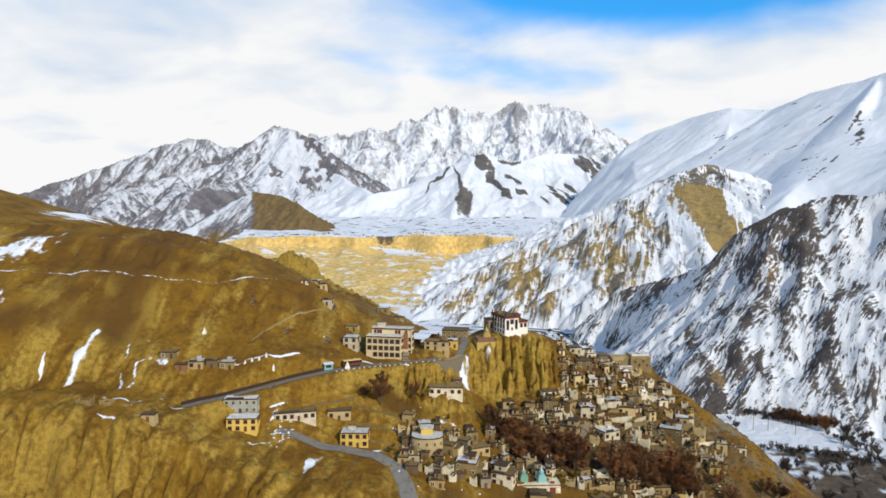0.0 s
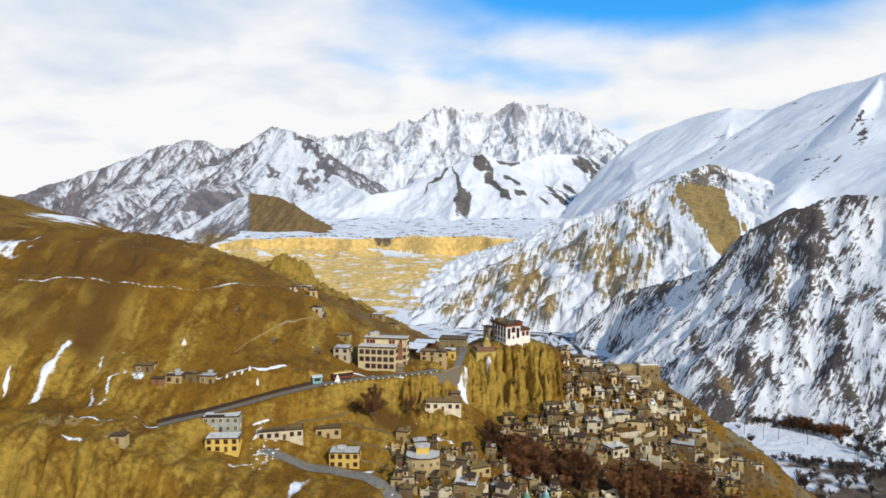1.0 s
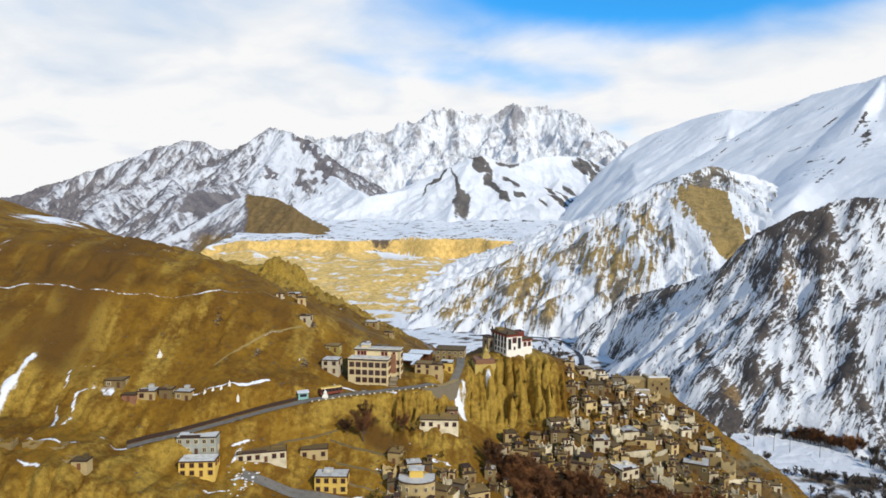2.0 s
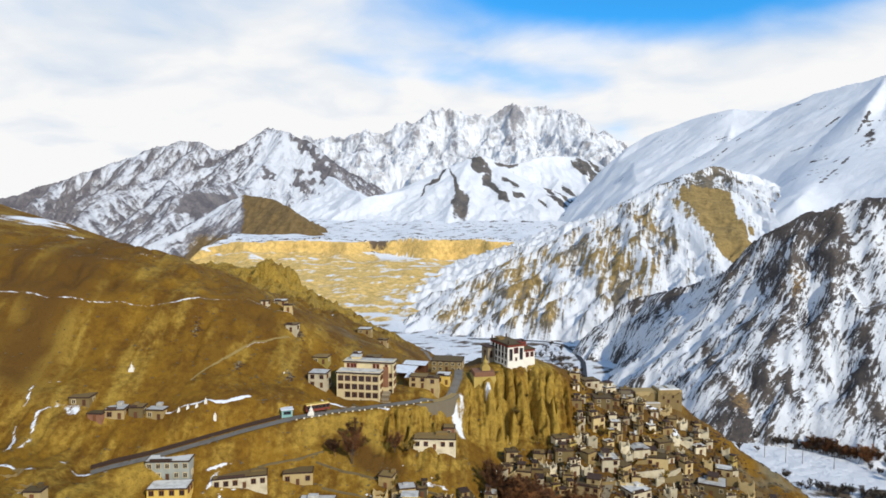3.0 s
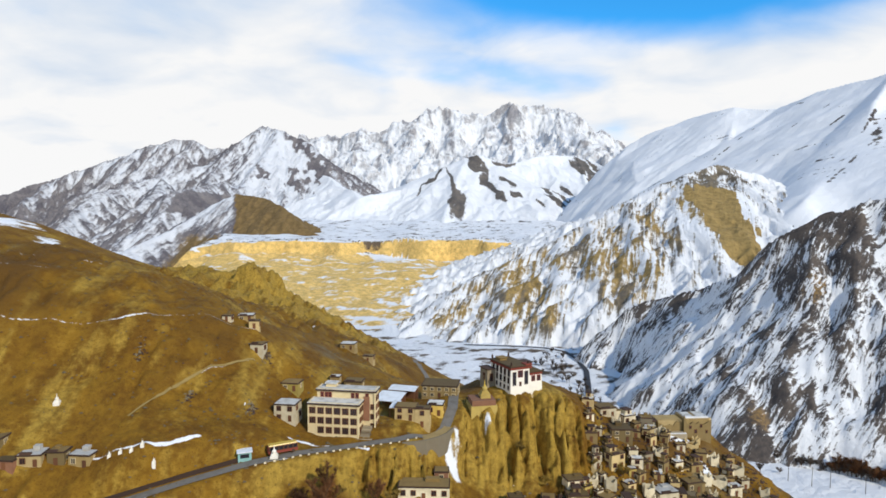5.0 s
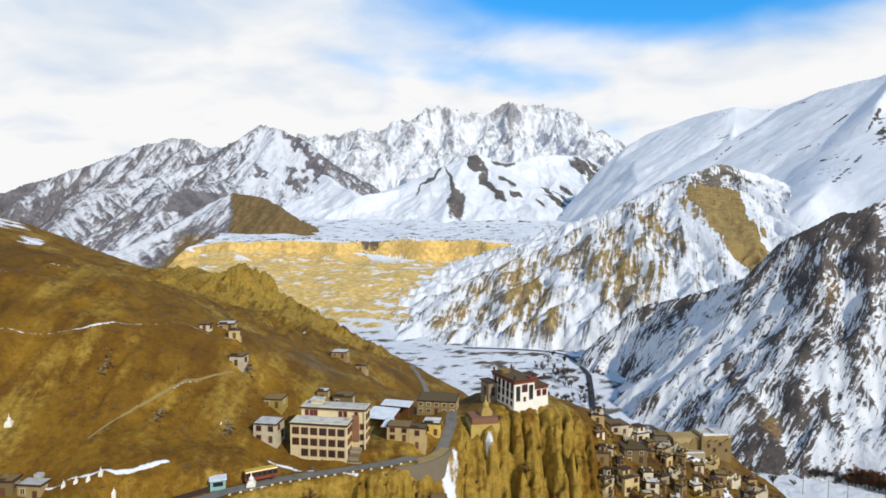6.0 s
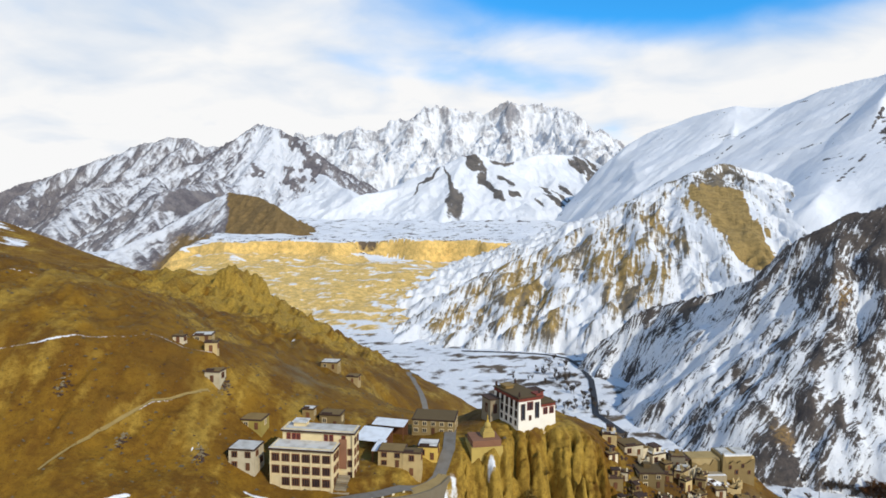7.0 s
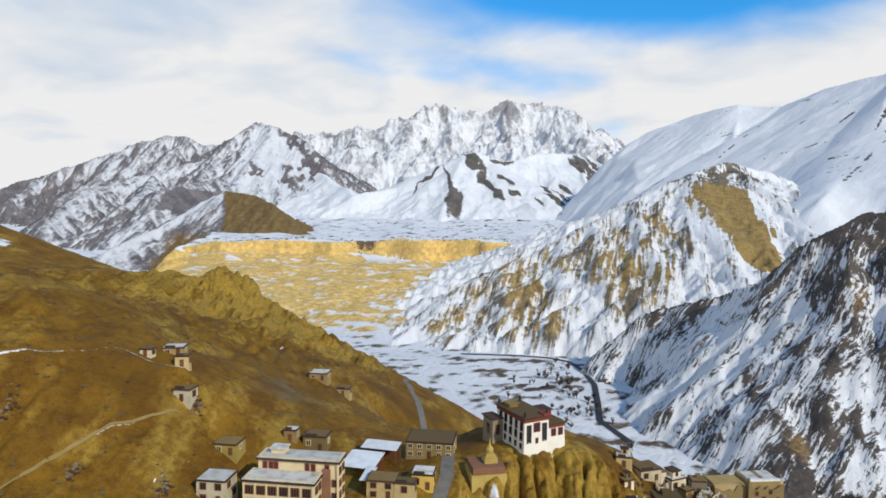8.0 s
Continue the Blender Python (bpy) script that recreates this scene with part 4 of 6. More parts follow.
def window(parent, x, y, z, w, h, face="front", frame_mat=None, mullions=1, name="window"):
    """A window with a frame standing proud of the wall, a sill, mullions and a set-back pane. (x, y, z) is its middle on the wall."""
    frame_mat = frame_mat or M_WOOD
    w, h = round(w, 1), round(h, 1)

    t = 0.13
    xs, holes = [-w / 2 - 0.08, -w / 2 + t], []
    for k in range(mullions):
        c = -w / 2 + w * (k + 1) / (mullions + 1)
        holes.append((xs[-1], c - 0.05))
        xs += [c - 0.05, c + 0.05]
    holes.append((xs[-1], w / 2 - t))
    xs += [w / 2 - t, w / 2 + 0.08]

    def frame_shape(bm):
        """One slab with an opening for each pane."""
        zs = [-h / 2 - 0.12, -h / 2, h / 2, h / 2 + 0.2]
        grid = [[[bm.verts.new((a, b, c)) for c in zs] for a in xs] for b in (-0.17, 0.05)]
        solid = {(i, j) for i in range(len(xs) - 1) for j in range(3) if j != 1 or i % 2 == 0}
        for i, j in solid:
            corners = [(i, j), (i + 1, j), (i + 1, j + 1), (i, j + 1)]
            bm.faces.new([grid[0][a][c] for a, c in corners]), bm.faces.new([grid[1][a][c] for a, c in corners[::-1]])
            for n, (di, dj) in enumerate(((0, -1), (1, 0), (0, 1), (-1, 0))):
                if (i + di, j + dj) not in solid:
                    (a, c), (d, e) = corners[n], corners[(n + 1) % 4]
                    bm.faces.new((grid[0][d][e], grid[0][a][c], grid[1][a][c], grid[1][d][e]))
    turn = pose(x, y, z, 0, 0, FACES[face])
    frame_ob = new(name, shared_mesh(("window_frame", w, h, mullions, frame_mat.name), frame_mat, frame_shape))
    frame_ob.parent, frame_ob.matrix_local = parent, turn
    for a, b in holes:
        pane = new("pane", shared_mesh(("pane", round(b - a, 3), h), M_GLASS, lambda bm: box(bm, (a - b) / 2 - 0.02, (b - a) / 2 + 0.02, -0.04, 0.03, -h / 2 - 0.02, h / 2 + 0.02)))
        pane.parent, pane.matrix_local = frame_ob, pose((a + b) / 2, 0, 0)
    return frame_ob


def window_row(parent, face, along, off, zs, w, h, **kw):
    for z in zs:
        for a in along:
            if face in ("front", "back"):
                window(parent, a, off, z, w, h, face, **kw)
            else:
                window(parent, off, a, z, w, h, face, **kw)


def house(x, y, w, h, yaw=0.0, wall=None, roof=None, deep=None, name="house", label="", group="village houses", storeys=None, rng=None, foot=None):
    """A flat-roofed village house; (x, y) is the middle of its front, whose foot stands on the slope."""
    rng = rng or random.Random(int(x * 13 + y * 7))
    wall, roof = wall or M_WHITE, roof or M_ROOF
    deep = deep or w * rng.uniform(0.7, 0.95)
    z = float(land_z(x, y)) - 0.2 if foot is None else foot
    root = group_root(name, x, y, z, yaw, label, "house", group)
    lean = min(0.25, 0.03 * h)
    body = boxes((-w / 2, w / 2, 0, deep, -2.5, h, lean))
    if group == "village houses" and rng.random() < 0.55:
        # raised corners of the parapet
        for a in (-w / 2 + lean, w / 2 - lean - 0.55):
            for b in (lean, deep - lean - 0.55):
                box(body, a, a + 0.55, b, b + 0.55, h - 0.1, h + rng.uniform(0.5, 1.1), 0.06)
    part("wall", body, wall, root)
    t = lean - 0.22
    part("parapet", boxes((-w / 2 + t, w / 2 - t, t, deep - t, h, h + 0.34)), M_BRUSH, root, "dark brushwood roof edge")
    plain = group != "village houses"
    if not plain and w > 3.2 and rng.random() < 0.45:
        a = rng.uniform(-0.5, -0.05) * w + 0.3
        b, up, back = a + w * rng.uniform(0.35, 0.55), rng.uniform(1.7, 2.5), deep * rng.uniform(0.1, 0.5)
        part("upper_room", boxes((a, b, back, deep - 0.3, h + 0.2, h + up, 0.06)), wall, root)
        part("upper_roof", boxes((a - 0.2, b + 0.2, back - 0.2, deep - 0.1, h + up, h + up + 0.28)), M_BRUSH, root, "dark brushwood roof edge")
        window(root, (a + b) / 2, back + 0.03, h + 0.2 + up * 0.5, 0.7, 0.8, "front", M_WOOD, 0)
    bm = boxes((-w / 2 + t + 0.3, w / 2 - t - 0.3, t + 0.3, deep - t - 0.3, h + 0.3, h + 0.42))
    if rng.random() < 0.5:
        a = rng.uniform(-0.3, 0.2) * w
        box(bm, a, a + w * 0.28, deep * 0.55, deep * 0.85, h + 0.3, h + 0.3 + rng.uniform(0.5, 1.4))
    part("roof", bm, roof, root)
    if not plain and w > 4.5 and rng.random() < 0.45:
        side = rng.choice((-1, 1))
        a, b = sorted((side * w / 2 * 0.9, side * (w / 2 + rng.uniform(1.5, 2.8))))
        hh = h * rng.uniform(0.45, 0.75)
        part("annex", boxes((a, b, deep * 0.2, deep * 0.9, -2.5, hh, 0.06)), wall, root)
        part("annex_roof", boxes((a - 0.15, b + 0.15, deep * 0.2 - 0.15, deep * 0.9 + 0.15, hh, hh + 0.3)), M_ROOF, root)
    if rng.random() < 0.4:
        part("firewood", boxes((-w * 0.4, w * 0.1, 0.1, 0.9, h + 0.34, h + 0.34 + rng.uniform(0.3, 0.7), 0.08)), M_BRUSH, root, "stack of brushwood on the roof")
    storeys = storeys or max(1, round(h / 2.8))
    pitch = h / storeys
    bays = max(1, int(w / 2.6))
    ww, wh = min(1.3, w / bays * 0.5), min(1.3, pitch * 0.48)
    trim = M_WOOD if wall in (M_WHITE, M_CREAM, M_YELLOW, M_TEMPLE) else M_TRIM
    for s in range(storeys):
        for b in range(bays):
            if s == 0 and b == bays // 2:
                part("door", boxes((-0.5 + (b + 0.5) * w / bays - w / 2, 0.5 + (b + 0.5) * w / bays - w / 2, lean * 0.2 - 0.12, lean + 0.1, 0.2, 2.1)), M_WOOD, root)
                continue
            if not plain and (s < storeys - 1 or bays > 1) and rng.random() < 0.3:
                continue
            window(root, -w / 2 + (b + 0.5) * w / bays, lean * (s + 0.6) / storeys, (s + 0.58) * pitch, ww, wh, "front", trim)
        for a in ((0.5,) if deep < 6 else (0.3, 0.7)):
            if rng.random() < 0.75:
                window(root, -w / 2 + lean * (s + 0.6) / storeys, a * deep, (s + 0.58) * pitch, ww, wh, "left", trim)
                window(root, w / 2 - lean * (s + 0.6) / storeys, a * deep, (s + 0.58) * pitch, ww, wh, "right", trim)
    return root


def broken_wall(length, h, r, thick=0.25, ragged=0.42):
    """A standing wall whose top is broken unevenly."""
    bm = bmesh.new()
    n = max(3, int(length / 1.1))
    rows = []
    for k in range(n + 1):
        top = h * r.uniform(1 - ragged, 1.0) * (1.1 if k in (0, n) else 0.85)
        a = length * k / n
        rows.append([bm.verts.new(p) for p in ((a, -thick, -2.5), (a, -thick * 0.85, top), (a, thick * 0.85, top * r.uniform(0.93, 1.0)), (a, thick, -2.5))])
    for a, b in zip(rows, rows[1:]):
        for k in range(4):
            bm.faces.new((a[k], a[(k + 1) % 4], b[(k + 1) % 4], b[k]))
    bm.faces.new(rows[0][::-1]), bm.faces.new(rows[-1])
    bmesh.ops.recalc_face_normals(bm, faces=bm.faces)
    return bm


def ruin(x, y, w, h, yaw, wall, r):
    """The standing walls of a roofless house, with a broken top."""
    root = group_root("ruin", x, y, float(land_z(x, y)) - 0.2, yaw, "roofless pale ruin with jagged broken walls", "ruin", "ruins")
    for name, x0, y0, length, turn in (("front_wall", -w / 2, 0, w, 0), ("back_wall", -w / 2, w * 0.7, w, 0), ("side_wall", -w / 2, 0.26, w * 0.7 - 0.5, 90), ("side_wall", w / 2, 0.26, w * 0.7 - 0.5, 90)):
        ob = part(name, broken_wall(length, h, r), wall, root)
        ob.matrix_local = pose(x0, y0, 0, 0, 0, turn)
    return root


def ribbon(name, line, width, material, label, category, lift=0.15, kind="structure", by=2.0, ground=None):
    """A road or stream laid on the ground along a line."""
    ground = ground or land_z
    pts = [Vector(p) for p in resample([(a, b, 0.0) for a, b in line], by)]
    across = [-0.5, -0.25, 0.0, 0.25, 0.5]
    bm = bmesh.new()
    rows = []
    for k, p in enumerate(pts):
        d = (pts[min(k + 2, len(pts) - 1)] - pts[max(k - 2, 0)]).normalized()
        side = Vector((d.y, -d.x, 0))
        xy = [p + side * width * a for a in across]
        zs = np.asarray(ground(np.array([q.x for q in xy]), np.array([q.y for q in xy])))
        level = float(np.mean(zs))
        rows.append([bm.verts.new((q.x, q.y, max(0.6 * level + 0.4 * float(z), float(z)) + lift)) for q, z in zip(xy, zs)])
    for a, b in zip(rows, rows[1:]):
        for k in range(4):
            bm.faces.new((a[k], a[k + 1], b[k + 1], b[k]))
    bmesh.ops.recalc_face_normals(bm, faces=bm.faces)
    me = bpy.data.meshes.new(name)
    bm.to_mesh(me)
    bm.free()
    me.materials.append(material)
    for p in me.polygons:
        p.use_smooth = True
    return tagged(new(name, me), label, category, kind=kind)


def bank_wall(name, line, off, height, thick, material, label, by=3.0, deep=1.5):
    """A retaining wall beside a road: segment by segment on the slope."""
    root = group_root(name, *line[0], float(land_z(*line[0])), 0, label, "wall")
    pts = [Vector(p) for p in resample([(a, b, 0.0) for a, b in line], by)]
    inv = root.matrix_world.inverted()
    bm = bmesh.new()
    rows = []
    for k, p in enumerate(pts):
        d = (pts[min(k + 1, len(pts) - 1)] - pts[max(k - 1, 0)]).normalized()
        side = Vector((-d.y, d.x, 0))
        a, b = p + side * off, p + side * (off + thick)
        z = float(land_z(p.x, p.y))
        rows.append([bm.verts.new(inv @ Vector(q)) for q in ((a.x, a.y, z - deep), (a.x, a.y, z + height), (b.x, b.y, z + height), (b.x, b.y, z - deep))])
    for a, b in zip(rows, rows[1:]):
        for k in range(3):
            bm.faces.new((a[k], a[k + 1], b[k + 1], b[k]))
    bm.faces.new(rows[0]), bm.faces.new(rows[-1][::-1])
    bmesh.ops.recalc_face_normals(bm, faces=bm.faces)
    part("masonry", bm, material, root)
    return root


# ---------------------------------------------------------------- roads
ribbon("road", ROAD, 3.5, M_ASPHALT, "grey asphalt road climbing to the monastery", "road")
ribbon("lower_road", LOWER_ROAD, 6.0, M_ASPHALT, "grey asphalt road bend below the village", "road")
M_PATH = wall_material("trodden_earth", (0.26, 0.18, 0.055), 0.1)
ribbon("footpath", FACE_PATH, 0.7, M_PATH, "pale trodden footpath climbing the hillside", "path")
ribbon("lane", LANE, 2.6, M_STONE, "stone-paved village lane between the houses", "lane")
STREAM = [(40, 852), (75, 848), (108, 842), (135, 832), (154, 812), (161, 775), (160, 726), (150, 675), (140, 628), (150, 585)]
M_STREAM = wall_material("dark_stream", (0.03, 0.03, 0.034), 0.0, 0.7, 0.3)
ribbon("stream", STREAM, 5.5, M_STREAM, "dark stream winding along the snowy valley", "stream", lift=0.5, by=6.0, ground=floor_z)
bank_wall("retaining_wall", ROAD[0:6], 2.7, 1.15, 0.6, M_BRUSH, "dark stone retaining wall above the road")


def bend_wall():
    """The tall wall that carries the road round its bend, and the level ground behind it."""
    line, top = [(-1.5, 275.6), (2.0, 276.3), (5.6, 277.6), (9.2, 280.2), (12.0, 283.8), (14.2, 288.6)], -72.2
    inner = [(-2.5, 278.0), (0.5, 279.6), (4.0, 281.8), (7.5, 285.0), (10.2, 288.4), (11.5, 292.0)]
    root = group_root("retaining_wall", *line[0], top, 0, "tall grey-green retaining wall under the road bend", "wall")
    x0, y0 = line[0]
    bm, rows = bmesh.new(), []
    for (x, y), (u, v) in zip(line, inner):
        n = Vector((u - x, v - y, 0)).normalized() * 0.6
        rows.append([bm.verts.new((x - x0 - n.x * a, y - y0 - n.y * a, z)) for a, z in ((0.6, -6.4), (0.0, 0.45), (-1.0, 0.45), (-1.0, -6.4))])
    for p, q in zip(rows, rows[1:]):
        for k in range(4):
            bm.faces.new((p[k], p[(k + 1) % 4], q[(k + 1) % 4], q[k]))
    bm.faces.new(rows[0]), bm.faces.new(rows[-1][::-1])
    bmesh.ops.recalc_face_normals(bm, faces=bm.faces)
    part("masonry", bm, M_STONE, root)
    bm, rows = bmesh.new(), []
    for (x, y), (u, v) in zip(line, inner):
        rows.append([bm.verts.new((p - x0, q - y0, z)) for p, q, z in ((x + 0.25 * (u - x), y + 0.25 * (v - y), -6.0), (x + 0.25 * (u - x), y + 0.25 * (v - y), 0.1), (u, v, 0.1), (u, v, -6.0))])
    for p, q in zip(rows, rows[1:]):
        for k in range(4):
            bm.faces.new((p[k], p[(k + 1) % 4], q[(k + 1) % 4], q[k]))
    bm.faces.new(rows[0]), bm.faces.new(rows[-1][::-1])
    bmesh.ops.recalc_face_normals(bm, faces=bm.faces)
    part("fill", bm, M_MUD, root, "trodden earth fill behind the wall")


bend_wall()
M_DRYSTONE = wall_material("dry_stone", (0.20, 0.145, 0.06), 0.2, stain=0.6)
for line in ([(-33, 252.5), (-20, 252), (-6, 251), (10, 250.5)], [(-30, 246.5), (-16, 245.8), (-4, 246.5)], [(-50, 246), (-40, 251.5), (-31, 256.5)], [(-36, 241.5), (-22, 240.5), (-10, 239.5)]):
    bank_wall("field_wall", line, 0.0, 0.6, 0.5, M_DRYSTONE, "low dry-stone wall along the edge of a terraced field")


def guard_stones():
    """Whitewashed kerb stones along the outer edge of the road."""
    mesh = shared_mesh(("guard_stone",), M_WHITE, lambda bm: box(bm, -0.38, 0.38, -0.16, 0.16, -0.6, 0.3, 0.07))
    pts = resample([(x, y, 0.0) for x, y in ROAD[5:10]], 2.3)
    for (x, y, _), (u, v, _) in zip(pts, pts[1:]):
        d = Vector((u - x, v - y, 0)).normalized()
        x, y = x + 2.3 * d.y, y - 2.3 * d.x
        root = group_root("guard_stone", x, y, float(land_z(x, y)) + 0.15, math.degrees(math.atan2(d.y, d.x)), "whitewashed kerb stone at the edge of the road", "kerb stone", "guard stones")
        ob = new("stone", mesh)
        ob.parent = root


guard_stones()


# ---------------------------------------------------------------- guest house below the hill
def guest_house():
    root = group_root("guest_house", -20.6, 285.5, -71.5, -8, "three-storey cream guest house with brown windows and snowy roofs", "guest house")
    part("plinth", boxes((-9.9, 10.5, -5.9, 5.4, -4, -0.4)), M_STONE, root, "grey stone plinth")
    part("front_wing", boxes((-9.6, 6.4, -5.6, 0.1, -0.5, 9.6, 0.05)), M_GUEST, root)
    part("rear_wing", boxes((-8.6, 10.2, 0, 5.2, -0.5, 12.3, 0.05)), M_GUEST, root)
    for name, x0, x1, y0, y1, z in (("front", -9.6, 6.4, -5.6, 0.0, 9.6), ("rear", -8.6, 10.2, 0.0, 5.2, 12.3)):
        part(name + "_parapet", boxes((x0 - 0.4, x1 + 0.4, y0 - 0.4, y1 + 0.1, z, z + 0.46)), M_BRUSH, root, "dark roof edge")
        part(name + "_roof", boxes((x0 - 0.25, x1 + 0.25, y0 - 0.25, y1 + 0.1, z + 0.46, z + 0.6)), M_ROOF_SNOW, root, "flat roof with old snow")
        part(name + "_kerb", boxes((x0, x0 + 0.3, y0, y1, z + 0.6, z + 0.72), (x1 - 0.3, x1, y0, y1, z + 0.6, z + 0.72), (x0, x1, y0, y0 + 0.3, z + 0.6, z + 0.72)), M_GUEST, root)
    part("stair_head", boxes((-6.5, -3.2, 2.4, 5.0, 12.6, 13.9, 0.05)), M_GUEST, root)
    part("stair_head_roof", boxes((-6.8, -2.9, 2.1, 5.3, 13.9, 14.15)), M_ROOF_SNOW, root, "snow-covered small roof")
    part("red_bay", boxes((6.5, 8.4, -0.25, 0.06, 3.4, 11.0)), M_BRICK, root, "red-brown entrance bay")
    bays = [-8.2, -5.6, -3.0, -0.4, 2.2, 4.8]
    window_row(root, "front", bays, -5.58, (4.7, 7.75), 1.8, 1.7, mullions=2)
    window_row(root, "front", bays[1:], -5.58, (1.7,), 1.8, 1.7, mullions=2)
    window_row(root, "front", (-6.9, -5.5, -4.3, 3.0, 4.4, 7.6), 0.02, (11.1,), 0.9, 1.3, frame_mat=M_RED)
    window_row(root, "right", (-3.8, -1.6), 6.38, (1.7, 4.7, 7.75), 1.3, 1.4)
    window_row(root, "right", (1.4, 3.8), 10.18, (1.7, 4.7, 7.4, 10.2), 1.3, 1.4)
    window_row(root, "left", (-4.0, -1.8), -9.58, (1.7, 4.7, 7.75), 1.3, 1.4)
    window_row(root, "front", (9.3,), -0.02, (1.7, 4.7, 7.75), 1.0, 1.4)
    for z in (3.1, 6.15):
        part("string_course", boxes((-9.75, 6.55, -5.72, -5.5, z, z + 0.22)), M_GUEST, root)
    for k in range(7):
        part("step", boxes((6.6, 9.6, -5.0 + 0.55 * k, -5.0 + 0.55 * (k + 1), -1.5, 0.3 + 0.32 * k)), M_STONE, root)
    part("pillar", boxes((10.0, 10.4, -0.5, -0.1, -2, 12.3)), M_GUEST, root)
    for a in [-9.5 + 2.62 * k for k in range(7)]:
        part("pilaster", boxes((a - 0.18, a + 0.18, -5.75, -5.55, -2, 9.6)), M_GUEST, root)


guest_house()


def shed(x, y, z, w, d, h, yaw, fall, label):
    """An open shed under a sheet of tin that falls to one side."""
    root = group_root("tin_shed", x, y, z, yaw, label, "shed")
    bm = bmesh.new()
    v = [bm.verts.new(p) for p in ((-w / 2, 0, h), (w / 2, 0, h), (w / 2, d, h + fall), (-w / 2, d, h + fall))]
    lo = [bm.verts.new(p.co - Vector((0, 0, 0.12))) for p in v]
    bm.faces.new(v), bm.faces.new(lo[::-1])
    for k in range(4):
        bm.faces.new((v[k], lo[k], lo[(k + 1) % 4], v[(k + 1) % 4]))
    part("roof", bm, M_TIN, root, "pale snow-dusted tin roof")
    for px in (-w / 2 + 0.3, w / 2 - 0.3):
        for py, hh in ((0.3, h), (d - 0.3, h + fall)):
            part("post", boxes((px - 0.12, px + 0.12, py - 0.12, py + 0.12, -2, hh)), M_WOOD, root)
    part("back_wall", boxes((-w / 2 + 0.2, w / 2 - 0.2, d - 0.5, d - 0.2, -2, h + fall - 0.1)), M_WOOD, root)


shed(-8.5, 300, -71.0, 9, 9, 4.2, -14, 0.8, "large tin-roofed shed behind the guest house")
shed(-4.0, 311, -71.0, 10, 5, 4.6, -14, 0.5, "second tin-roofed shed beside the first")
shed(-5.6, 292, -70.5, 2.6, 7, 4.0, -10, 0.4, "narrow tin-roofed passage between the buildings")
CORE = [(-38.5, 282.5, 7.0, 5.2, M_WHITE, M_ROOF_SNOW, "small whitewashed house with a snowy roof"), (-40.5, 298, 6.0, 2.6, M_OLIVE, M_ROOF, "low olive-yellow house on the slope"),
        (-1.5, 289.5, 7.0, 4.2, M_CREAM, M_ROOF, "cream house with a dark inner court"), (4.0, 288.5, 5.0, 6.0, M_CREAM, M_ROOF, "two-storey cream house beside the road"),
        (8.0, 295.5, 5.5, 3.6, M_YELLOW, M_ROOF_SNOW, "small yellow house with a snowy roof"), (9.5, 313.0, 13.0, 4.2, M_MUD, M_ROOF, "wide mud-walled hall with an olive roof"),
        (-28.0, 313, 3.6, 3.0, M_MUD, M_ROOF_SNOW, "small mud hut with a pale roof"), (-21.5, 313, 6.5, 3.8, M_MUD, M_ROOF, "half-ruined mud house on the slope"),
        (-34.0, 385, 7.0, 2.6, M_MUD, M_ROOF_SNOW, "long low hut with a snow-covered roof"), (-24.0, 382, 5.0, 2.6, M_CREAM, M_ROOF, "small roofless hut on the slope")]
for x, y, w, h, wall, roof, text in CORE:
    house(x, y, w, h, -8, wall, roof, label=text, group="houses by the guest house")


